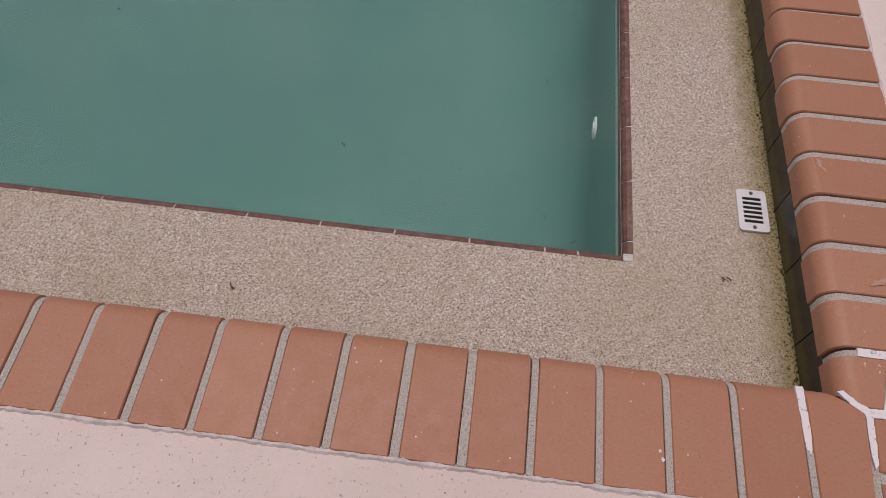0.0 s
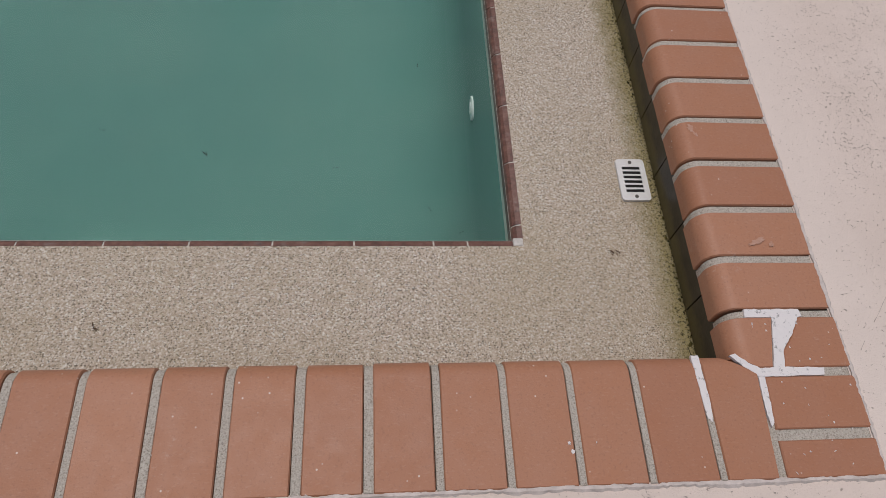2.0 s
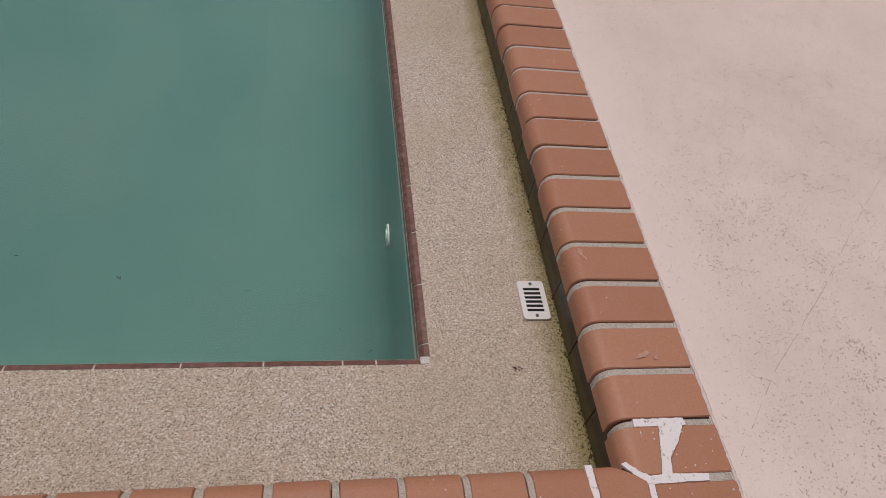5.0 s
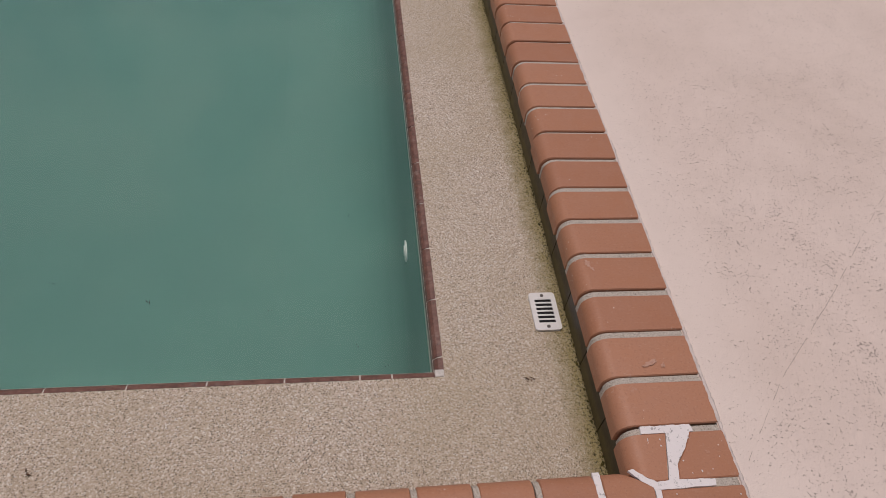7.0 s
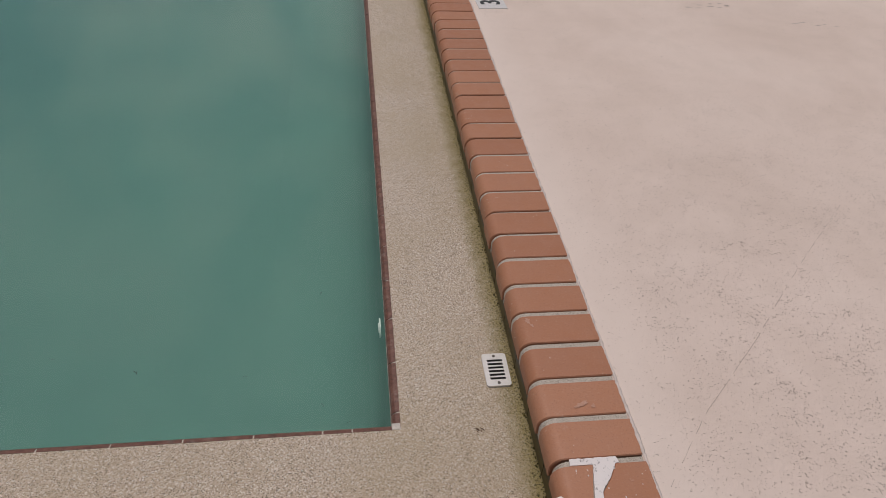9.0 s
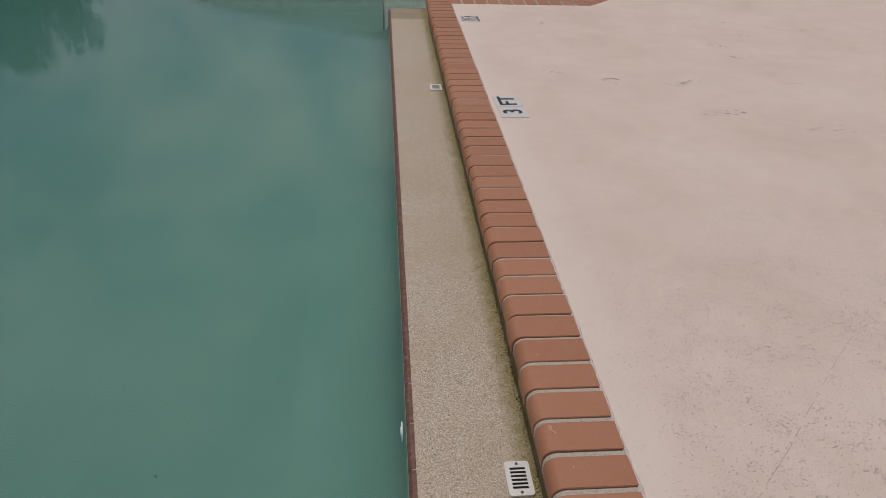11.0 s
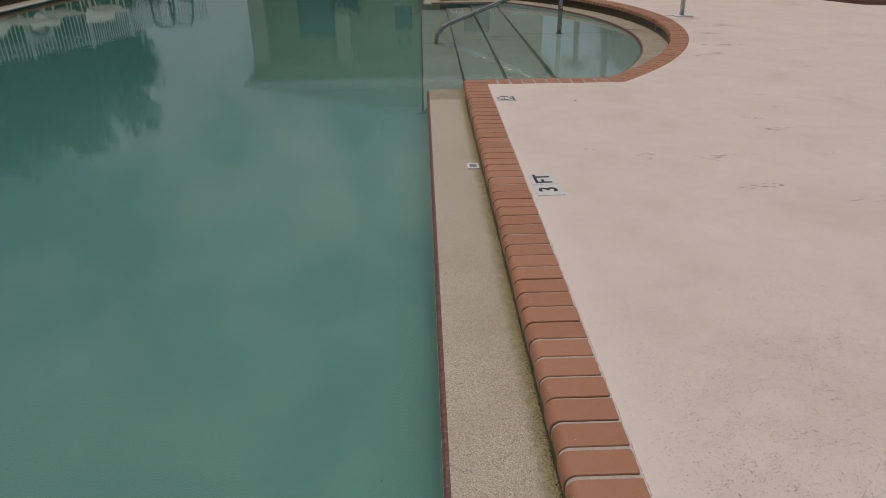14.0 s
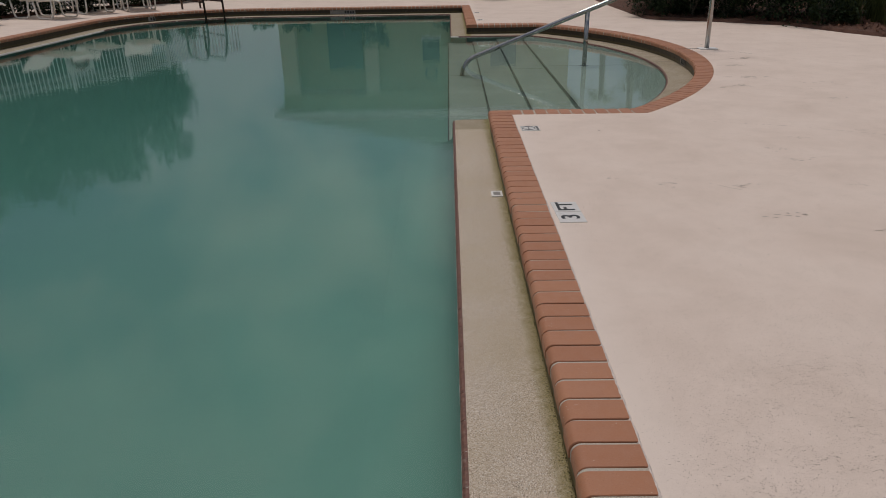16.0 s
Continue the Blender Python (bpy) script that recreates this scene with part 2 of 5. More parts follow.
def mat_nosing():
    m = Mat("red_nosing_tile", 0.5, spec=0.4)
    c = m.ramp(m.noise(70, 5, 0.7), (0.30, (0.075, 0.036, 0.026)), (0.50, (0.150, 0.066, 0.046)), (0.72, (0.22, 0.110, 0.080)))
    c = m.mix(m.ramp(m.noise(26, 4, 0.7), (0.58, 0.0), (0.72, 0.45)), c, (0.27, 0.21, 0.18))
    return m.color(c).bump(m.noise(180, 3), 0.0008, 0.6).m


def mat_wall_tile():
    m = Mat("brown_waterline_tile", 0.38, spec=0.35)
    c = m.ramp(m.noise(24, 4, 0.6), (0.3, (0.030, 0.023, 0.016)), (0.7, (0.060, 0.046, 0.030)))
    # the lower part of the tiles is mixed towards olive, with a ragged edge
    z = m.math("ADD", m.axis(m.pos, 2), m.math("MULTIPLY", m.noise(30, 4, 0.65), 0.05))
    low = m.t.nodes.new("ShaderNodeMapRange")
    low.inputs["From Min"].default_value, low.inputs["From Max"].default_value = -0.095, -0.115
    m.link(z, low.inputs["Value"])
    c = m.mix(m.math("MULTIPLY", low.outputs[0], 0.75, True), c, (0.115, 0.090, 0.035))
    return m.color(c).bump(m.noise(140, 3), 0.0006, 0.5).m


def mat_sling():
    m = Mat("cream_sling_fabric", 0.8, spec=0.2)
    c = m.ramp(m.noise(45, 5), (0.3, (0.72, 0.69, 0.63)), (0.7, (0.80, 0.77, 0.71)))
    m.color(c)
    thin = m.t.nodes.new("ShaderNodeBsdfTranslucent")
    both = m.t.nodes.new("ShaderNodeMixShader")
    m.link(c, thin.inputs["Color"])
    both.inputs[0].default_value = 0.45
    m.link(m.b.outputs[0], both.inputs[1])
    m.link(thin.outputs[0], both.inputs[2])
    m.link(both.outputs[0], m.t.nodes["Material Output"].inputs["Surface"])
    return m.m


def mat_leaf(name, dark, light):
    m = Mat(name, 0.7, spec=0.12)
    return m.color(m.ramp(m.island, (0.0, dark), (0.6, light), (1.0, (light[0] * 1.35, light[1] * 1.25, light[2] * 1.1)))).m


def mat_water():
    m = Mat("pool_water", 0.0)
    m.b.inputs["IOR"].default_value = 1.333
    m.b.inputs["Transmission Weight"].default_value = 1.0
    m.color((0.72, 0.93, 0.88))
    swell = m.noise(2.0, 2, 0.5, 0.4, (1.0, 2.2, 1.0))
    rip = m.noise(11.0, 3, 0.55, 0.5, (1.0, 2.5, 1.0))
    return m.bump(m.mix(0.30, swell, rip), 0.005, 0.14).m


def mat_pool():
    """Teal plaster, tinted darker and greener towards the deep end for light lost underwater."""
    m = Mat("depth_tinted_pool_plaster", 0.8)
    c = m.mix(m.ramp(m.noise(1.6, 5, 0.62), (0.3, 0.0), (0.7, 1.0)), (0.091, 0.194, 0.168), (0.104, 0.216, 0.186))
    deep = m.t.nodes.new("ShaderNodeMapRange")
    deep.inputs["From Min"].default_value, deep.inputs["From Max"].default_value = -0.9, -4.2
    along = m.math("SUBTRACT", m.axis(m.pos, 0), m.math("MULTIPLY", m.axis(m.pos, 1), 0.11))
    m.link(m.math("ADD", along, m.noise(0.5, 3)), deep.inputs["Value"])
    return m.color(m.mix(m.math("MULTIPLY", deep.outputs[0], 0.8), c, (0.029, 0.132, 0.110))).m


M_DECK, M_BRICK, M_MORTAR, M_CAULK, M_AGG = mat_deck(), mat_brick(), mat_mortar(), mat_caulk(), mat_aggregate()
M_WATER = mat_water()
M_NOSING = mat_nosing()
M_TILE = mat_wall_tile()
M_GROUT = mat_plain("pale_grout", (0.50, 0.46, 0.41), (0.66, 0.61, 0.55), 120, 0.9)
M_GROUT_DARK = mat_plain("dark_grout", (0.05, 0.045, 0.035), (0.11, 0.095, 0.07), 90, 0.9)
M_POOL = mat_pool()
# steps are coloured paler than the floor, as shallow water takes less light
M_STEP = mat_plain("shallow_tinted_step_plaster", (0.225, 0.262, 0.238), (0.255, 0.290, 0.265), 2.5, 0.8, 0)
M_BLACK_TILE = mat_plain("black_step_tile", (0.018, 0.022, 0.02), (0.035, 0.04, 0.035), 40, 0.4)
M_PLASTIC = mat_plain("white_plastic", (0.70, 0.67, 0.63), (0.78, 0.76, 0.73), 60, 0.45, 0.0004)
M_DEEP_BLACK = mat_plain("hollow_and_speck_black", (0.012, 0.01, 0.009), (0.02, 0.018, 0.016), 60, 0.9)
M_SCREW = mat_plain("dull_screw", (0.10, 0.09, 0.08), (0.18, 0.16, 0.14), 300, 0.5, 0, 0.6)
M_INK = mat_plain("black_ink", (0.02, 0.02, 0.022), (0.05, 0.05, 0.05), 160, 0.6, 0)
M_FADED = mat_plain("faded_black_ink", (0.05, 0.05, 0.05), (0.26, 0.25, 0.24), 200, 0.6, 0)
M_FAINT = mat_plain("worn_grey_print", (0.22, 0.20, 0.18), (0.46, 0.42, 0.39), 200, 0.6, 0)
M_SIGN = mat_plain("white_glazed_tile", (0.60, 0.57, 0.54), (0.72, 0.69, 0.66), 70, 0.35, 0.0004)
M_STEEL = mat_plain("stainless_steel", (0.33, 0.32, 0.31), (0.42, 0.41, 0.395), 18, 0.07, 0.0, 1.0)
M_BRONZE = mat_plain("dark_bronze", (0.07, 0.045, 0.036), (0.11, 0.072, 0.058), 30, 0.16, 0.0001, 1.0)
M_FRAME = mat_plain("cream_enamel", (0.70, 0.66, 0.60), (0.78, 0.74, 0.68), 25, 0.4, 0.0003)
M_SLING = mat_sling()
M_FENCE = mat_plain("white_fence_enamel", (0.62, 0.63, 0.63), (0.74, 0.75, 0.75), 20, 0.45, 0.0003)
M_MULCH = mat_plain("red_brown_mulch", (0.075, 0.036, 0.024), (0.15, 0.075, 0.052), 70, 0.95, 0.02)
M_CHIP = mat_leaf("bark_chips", (0.05, 0.024, 0.016), (0.14, 0.072, 0.05))
M_LAWN = mat_plain("lawn", (0.035, 0.06, 0.018), (0.07, 0.10, 0.035), 8, 0.95, 0.02)
M_STUCCO = mat_plain("yellow_stucco", (0.31, 0.30, 0.165), (0.36, 0.345, 0.20), 6, 0.9, 0.002)
M_STUCCO_PALE = mat_plain("pale_stucco", (0.44, 0.43, 0.30), (0.52, 0.51, 0.37), 6, 0.9, 0.002)
M_WHITE_TRIM = mat_plain("white_trim", (0.66, 0.66, 0.62), (0.76, 0.76, 0.72), 10, 0.6, 0.0005)
M_ROOF = mat_plain("grey_roof_shingle", (0.085, 0.09, 0.083), (0.13, 0.135, 0.125), 9, 0.9, 0.004)
M_DOOR = mat_plain("green_door_paint", (0.022, 0.065, 0.06), (0.032, 0.085, 0.078), 9, 0.4, 0.0004)
M_GLASS = mat_plain("dark_window_glass", (0.012, 0.02, 0.02), (0.02, 0.03, 0.03), 3, 0.06, 0)
M_BARK = mat_plain("grey_bark", (0.09, 0.075, 0.06), (0.21, 0.18, 0.15), 22, 0.95, 0.012)
M_LEAF_TREE = mat_leaf("tree_leaves", (0.009, 0.021, 0.008), (0.022, 0.044, 0.015))
M_LEAF_HEDGE = mat_leaf("hedge_leaves", (0.009, 0.016, 0.008), (0.022, 0.037, 0.015))
M_GRASS = mat_leaf("ornamental_grass", (0.030, 0.042, 0.013), (0.075, 0.095, 0.032))
M_RING = mat_plain("dark_orange_ring", (0.10, 0.045, 0.03), (0.16, 0.07, 0.045), 14, 0.6)
M_DEBRIS = mat_leaf("dry_debris", (0.05, 0.03, 0.018), (0.14, 0.075, 0.045))


# ---------------------------------------------------------------- mesh helpers
def part(name, bm, material, parent=None, label="", smooth=False):
    """Links a bmesh as one mesh object, under parent if given."""
    me = bpy.data.meshes.new(name)
    bm.normal_update()
    bm.to_mesh(me)
    bm.free()
    if smooth:
        me.shade_smooth()
    me.materials.append(material)
    ob = new(name, me)
    ob.parent = parent
    if label:
        ob["label"] = label
    return ob


def shared(name, me, m, parent):
    """An object of its own on a mesh that it shares."""
    ob = new(name, me)
    ob.parent = parent
    ob.matrix_basis = m
    return ob


def thing(name, label, category, at=(0, 0, 0), turn=0.0, group="", kind=""):
    ob = new(name)
    ob.empty_display_size = 0.1
    ob.matrix_basis = pose(*at, 0, 0, turn)
    return tagged(ob, label, category, group, kind)


def box(bm, x0, x1, y0, y1, z0, z1, bevel=0.0):
    r = bmesh.ops.create_cube(bm, size=1.0, matrix=Matrix.Translation(((x0 + x1) / 2, (y0 + y1) / 2, (z0 + z1) / 2)) @ Matrix.Diagonal((x1 - x0, y1 - y0, z1 - z0, 1)))
    if bevel:
        vs = r["verts"]
        es = list({e for v in vs for e in v.link_edges})
        bmesh.ops.bevel(bm, geom=es, offset=bevel, segments=2, affect="EDGES", profile=0.6)


def slab(x0, x1, y0, y1, z0, z1, bevel=0.0):
    bm = bmesh.new()
    box(bm, x0, x1, y0, y1, z0, z1, bevel)
    return bm


def disc(bm, x, y, z, r, h, n=20, axis="Z"):
    m = Matrix.Translation((x, y, z))
    if axis == "Y":
        m = m @ Matrix.Rotation(radians(90), 4, "X")
    if axis == "X":
        m = m @ Matrix.Rotation(radians(90), 4, "Y")
    bmesh.ops.create_cone(bm, cap_ends=True, segments=n, radius1=r, radius2=r, depth=h, matrix=m)


def rounded(pts, r, n=5):
    """A polyline with its inner corners rounded."""
    pts = [Vector(p) for p in pts]
    out = [pts[0]]
    for a, b, c in zip(pts, pts[1:], pts[2:]):
        d0, d1 = (a - b), (c - b)
        k = min(r, d0.length * 0.49, d1.length * 0.49)
        p, q = b + d0.normalized() * k, b + d1.normalized() * k
        for i in range(n + 1):
            t = i / n
            out.append(p * (1 - t) ** 2 + b * 2 * t * (1 - t) + q * t * t)
    out.append(pts[-1])
    return out


def tube(bm, pts, r, n=10, closed=False):
    """A round tube along a polyline."""
    pts = [Vector(p) for p in pts]
    rings = []
    up = None
    for i, p in enumerate(pts):
        a = pts[i - 1] if i else (pts[-1] if closed else p)
        b = pts[(i + 1) % len(pts)] if (i + 1 < len(pts) or closed) else p
        d = (b - a).normalized()
        if up is None:
            up = d.orthogonal().normalized()
        up = (up - d * up.dot(d)).normalized()
        side = d.cross(up)
        rings.append([bm.verts.new(p + (up * math.cos(t) + side * math.sin(t)) * r) for t in (2 * math.pi * k / n for k in range(n))])
    m = len(rings)
    for i in range(m if closed else m - 1):
        a, b = rings[i], rings[(i + 1) % m]
        for k in range(n):
            bm.faces.new((a[k], a[(k + 1) % n], b[(k + 1) % n], b[k]))
    if not closed:
        bm.faces.new(list(reversed(rings[0])))
        bm.faces.new(rings[-1])


def pipe(name, pts, r, material, parent, label="", n=10):
    bm = bmesh.new()
    tube(bm, pts, r, n)
    return part(name, bm, material, parent, label, True)


def writing(name, text, size, m, material, parent):
    cu = bpy.data.curves.new(name, "FONT")
    cu.body, cu.size, cu.extrude, cu.offset = text, size, 0.0006, size * 0.018
    cu.align_x, cu.align_y = "CENTER", "CENTER"
    tmp = bpy.data.objects.new(name, cu)
    scene.collection.objects.link(tmp)
    me = bpy.data.meshes.new_from_object(tmp)
    bpy.data.objects.remove(tmp)
    me.materials.clear()
    me.materials.append(material)
    ob = new(name, me)
    ob.parent = parent
    ob.matrix_basis = m
    return ob


# ---------------------------------------------------------------- plan of the pool
# d is the distance inwards from the deck side of the brick coping
PITCH, JOINT, BRICK_L, BRICK_H, NOSE = 0.1016, 0.015, 0.195, 0.058, 0.030
NEAR_Y, ALC_0, ALC_1, FAR_Y, LEFT_X = -0.272, 4.82, 12.40, 17.0, -8.1
ALC_CX, ALC_CY, ALC_R = -2.74, 8.61, 5.41
BEND_X, BEND_Y, BEND_R = -5.0, 13.9, 3.1
Z_LEDGE, Z_WATER, Z_FLOOR, Z_DECK = -0.165, -0.182, -1.10, -0.003


def runs(d):
    """The sides of the pool at d, each as a list of points."""
    rr = 0.07 if d > 0.4 else 0.004
    y0 = NEAR_Y + d + (0.014 if d > 0.3 else 0.0)
    a0, a1, r = ALC_0 + d + (0.08 if d > 0.3 else 0.0), ALC_1 - d, ALC_R - d
    t0, t1 = math.asin((a0 - ALC_CY) / r), math.asin((a1 - ALC_CY) / r)
    out = {"right": [(-d, y0), (-d, a0 - rr)]}
    out["turn_in"] = [(-d + rr + rr * math.cos(t), a0 - rr + rr * math.sin(t)) for t in (math.pi - math.pi / 2 * k / 6 for k in range(1, 6))]
    out["alcove_near"] = [(-d + rr, a0), (ALC_CX + r * math.cos(t0), a0)]
    out["alcove_arc"] = [(ALC_CX + r * math.cos(t), ALC_CY + r * math.sin(t)) for t in (t0 + (t1 - t0) * k / 64 for k in range(1, 64))]
    out["alcove_far"] = [(ALC_CX + r * math.cos(t1), a1), (-d + rr, a1)]
    out["turn_out"] = [(-d + rr + rr * math.cos(t), a1 + rr + rr * math.sin(t)) for t in (-math.pi / 2 - math.pi / 2 * k / 6 for k in range(1, 6))]
    out["right_far"] = [(-d, a1 + rr), (-d, FAR_Y - d)]
    out["far"] = [(-d, FAR_Y - d), (BEND_X, FAR_Y - d)]
    rb = BEND_R - d
    out["bend"] = [(BEND_X + rb * math.cos(t), BEND_Y + rb * math.sin(t)) for t in (math.pi / 2 + math.pi / 2 * k / 32 for k in range(1, 32))]
    out["left"] = [(LEFT_X + d, BEND_Y), (LEFT_X + d, y0)]
    return out


def ring(d):
    return [p for r in runs(d).values() for p in r]


def sweep(name, profile, material, label, category, close=False):
    """A band all round the pool from a profile of (d, z)."""
    bm = bmesh.new()
    rows = [[bm.verts.new((x, y, z)) for x, y in ring(d)] for d, z in profile]
    n = len(rows[0])
    for a, b in zip(rows, rows[1:]):
        for i in range(n):
            j = (i + 1) % n
            bm.faces.new((a[i], a[j], b[j], b[i]))
    bmesh.ops.remove_doubles(bm, verts=bm.verts, dist=1e-5)
    bmesh.ops.recalc_face_normals(bm, faces=bm.faces)
    return tagged(part(name, bm, material, None, "", name == "pool_wall"), label, category, kind="structure")


def sheet(name, d, z, material, label, category, outer=None):
    """A flat sheet inside the ring at d, or between it and an outer rectangle."""
    bm = bmesh.new()
    loops = [ring(d)]
    if outer:
        loops.append(outer)
    es = []
    for lp in loops:
        vs = [bm.verts.new((x, y, z)) for x, y in lp]
        es += [bm.edges.new((vs[i], vs[(i + 1) % len(vs)])) for i in range(len(vs))]
    bmesh.ops.remove_doubles(bm, verts=bm.verts, dist=1e-5)
    bmesh.ops.triangle_fill(bm, use_beauty=True, use_dissolve=False, edges=bm.edges[:])
    for f in bm.faces:
        if f.normal.z < 0:
            f.normal_flip()
    return tagged(part(name, bm, material), label, category, kind="structure")


# ---------------------------------------------------------------- deck, ground, shell, water
DX0, DX1, DY0, DY1 = -16.0, 14.0, -6.0, 23.6
sheet("ground", 0.003, Z_DECK, M_DECK, "pinkish cream painted concrete pool deck, pitted and stained", "pool deck", [(DX0, DY0), (DX1, DY0), (DX1, DY1), (DX0, DY1)])
bm = bmesh.new()
FARLAND = 900.0
for x0, x1, y0, y1 in ((-FARLAND, DX0, -FARLAND, FARLAND), (DX1, FARLAND, -FARLAND, FARLAND), (DX0, DX1, -FARLAND, DY0), (DX0, DX1, DY1, FARLAND)):
    bm.faces.new([bm.verts.new((x, y, -0.02)) for x, y in ((x0, y0), (x1, y0), (x1, y1), (x0, y1))])
tagged(part("lawn", bm, M_LAWN), "mown green lawn round the pool deck", "lawn", kind="structure")

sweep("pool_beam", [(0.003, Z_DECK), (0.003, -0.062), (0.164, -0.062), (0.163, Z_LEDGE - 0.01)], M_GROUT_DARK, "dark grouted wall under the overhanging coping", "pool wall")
sweep("gutter_ledge", [(0.150, Z_LEDGE + 0.001), (0.30, Z_LEDGE - 0.001), (0.469, Z_LEDGE - 0.001), (0.4695, Z_LEDGE - 0.05)], M_AGG, "tan pebble aggregate ledge with green algae along its back joint", "pool ledge")
sweep("nosing_bed", [(0.4690, Z_LEDGE - 0.0015), (0.478, Z_LEDGE - 0.0045), (0.4855, Z_LEDGE - 0.013), (0.487, Z_LEDGE - 0.03), (0.487, -0.26)], M_GROUT, "pale grout bed under the nosing tiles", "grout")
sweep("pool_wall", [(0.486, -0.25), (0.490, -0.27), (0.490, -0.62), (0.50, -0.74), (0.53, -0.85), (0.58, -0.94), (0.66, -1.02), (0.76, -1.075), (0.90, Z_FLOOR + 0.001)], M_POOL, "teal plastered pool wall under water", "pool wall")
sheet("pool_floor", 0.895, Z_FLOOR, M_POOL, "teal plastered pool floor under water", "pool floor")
water = sheet("water", 0.4868, Z_WATER, M_WATER, "still teal green pool water with sky reflections", "water")
water.visible_shadow = False
sweep("waterline_scum", [(0.4870, Z_WATER + 0.0008), (0.4880, Z_WATER + 0.0008)], M_GROUT, "thin pale mineral line where the water meets the tiles", "mineral line")

# submerged steps of the alcove
for x0, z in ((-0.53, -0.88), (-0.10, -0.67), (0.32, -0.46), (0.77, -0.275)):
    st = tagged(part("pool_step", slab(x0, 2.25, 5.25, 11.97, Z_FLOOR - 0.05, z, 0.0), M_STEP), "pale plastered step with a black tile edge, under water", "pool step", kind="structure")
    part("step_edge", slab(x0 - 0.003, x0 + 0.011, 5.26, 11.96, z - 0.014, z + 0.003), M_BLACK_TILE, st, "black tile edge")

# ---------------------------------------------------------------- brick coping
def brick_mesh(name, width, length=BRICK_L, nose=NOSE, wear=0.0022, material=None):
    """A coping brick: x runs across it, y from the deck end to the rounded nose, z is 0 at its top."""
    prof = [(0.0, -BRICK_H), (0.0, -wear), (wear, 0.0)]
    prof += [(length - nose + nose * math.sin(t), -nose + nose * math.cos(t)) for t in (math.pi / 2 * k / 6 for k in range(7))]
    prof += [(length - 0.001, -BRICK_H)]
    bm = bmesh.new()
    cy, cz = length / 2, -BRICK_H / 2
    rows = []
    for x, inset in ((0.0, wear), (wear * 0.8, 0.0), (width - wear * 0.8, 0.0), (width, wear)):
        rows.append([bm.verts.new((x, y + (inset if y < cy else -inset), z + (inset if z < cz else -inset))) for y, z in prof])
    n = len(prof)
    for a, b in zip(rows, rows[1:]):
        for i in range(n):
            j = (i + 1) % n
            bm.faces.new((a[i], a[j], b[j], b[i]))
    bm.faces.new(rows[0])
    bm.faces.new(list(reversed(rows[-1])))
    bmesh.ops.recalc_face_normals(bm, faces=bm.faces)
    me = bpy.data.meshes.new(name)
    bm.to_mesh(me)
    bm.free()
    me.materials.append(material or M_BRICK)
    for f in me.polygons:
        f.use_smooth = True
    me.set_sharp_from_angle(angle=radians(28))
    return me


BRICK = [brick_mesh("brick", PITCH - JOINT + e, BRICK_L + f) for e, f in ((0.0, 0.0), (0.0012, 0.002), (-0.0012, -0.002), (0.0005, 0.003))]
BRICK_R = [brick_mesh("brick", PITCH - JOINT + e, 0.191 + f) for e, f in ((0.0, 0.0), (0.0012, 0.002), (-0.0012, -0.002), (0.0005, 0.003))]
BRICK_TIGHT = [brick_mesh("brick", PITCH - 0.0098 + e, 0.191 + f) for e, f in ((0.0, 0.0), (0.0010, 0.002), (-0.0010, -0.002), (0.0005, 0.003))]
JOINTS_TIGHT = [brick_mesh("mortar_joint", w, 0.1885, NOSE, 0.0010, M_MORTAR) for w in (0.0088, 0.0084, 0.0091)]
JOINTS_R = [brick_mesh("mortar_joint", w, 0.1885, NOSE, 0.0010, M_MORTAR) for w in (0.0140, 0.0136, 0.0143)]
FINE = set()
rng = random.Random(7)


def lay(x, y, turn, parent, tight=False):
    """One brick with its deck end's left corner at (x, y), turned so that its nose points along turn + 90 degrees."""
    wob = rng.uniform
    if parent in FINE:
        # the joint beyond the brick; a dark gap has opened along its far side
        gap = 0.0098 if tight else JOINT
        shared("mortar_joint", (JOINTS_TIGHT if tight else JOINTS_R)[rng.randrange(3)], pose(x, y, -0.0030 + wob(-0.0009, 0.0009), 0, 0, turn) @ pose(PITCH - gap - 0.0004, 0.001, 0), parent)
    kinds = BRICK_TIGHT if tight else BRICK_R if parent in FINE else BRICK
    return shared("brick", kinds[rng.randrange(4)], pose(x, y, wob(-0.001, 0.0012), wob(-0.25, 0.25), wob(-0.35, 0.35), turn + wob(-0.25, 0.25)), parent)


def coping(name, label):
    return thing(name, label, "pool coping", kind="structure")


def mortar_run(pts, outward, parent, sunk=0.0035, length=BRICK_L):
    """A bed of mortar along a polyline, with the section of a brick, a little lower."""
    prof = [(0.002, -BRICK_H), (0.002, -sunk)]
    prof += [(length - sunk - NOSE + NOSE * math.sin(t), -sunk - NOSE + NOSE * math.cos(t)) for t in (math.pi / 2 * k / 6 for k in range(7))]
    prof += [(length - sunk, -BRICK_H + 0.002)]
    bm = bmesh.new()
    rows = []
    for i, p in enumerate(pts):
        q = outward(i)
        rows.append([bm.verts.new((p[0] + q[0] * u, p[1] + q[1] * u, z)) for u, z in prof])
    for a, b in zip(rows, rows[1:]):
        for i in range(len(prof) - 1):
            bm.faces.new((a[i], a[i + 1], b[i + 1], b[i]))
    bmesh.ops.recalc_face_normals(bm, faces=bm.faces)
    # deep-sunk beds use dark grout, putting the shade of open crevices into colour
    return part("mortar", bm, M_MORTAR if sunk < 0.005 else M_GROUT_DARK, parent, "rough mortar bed")


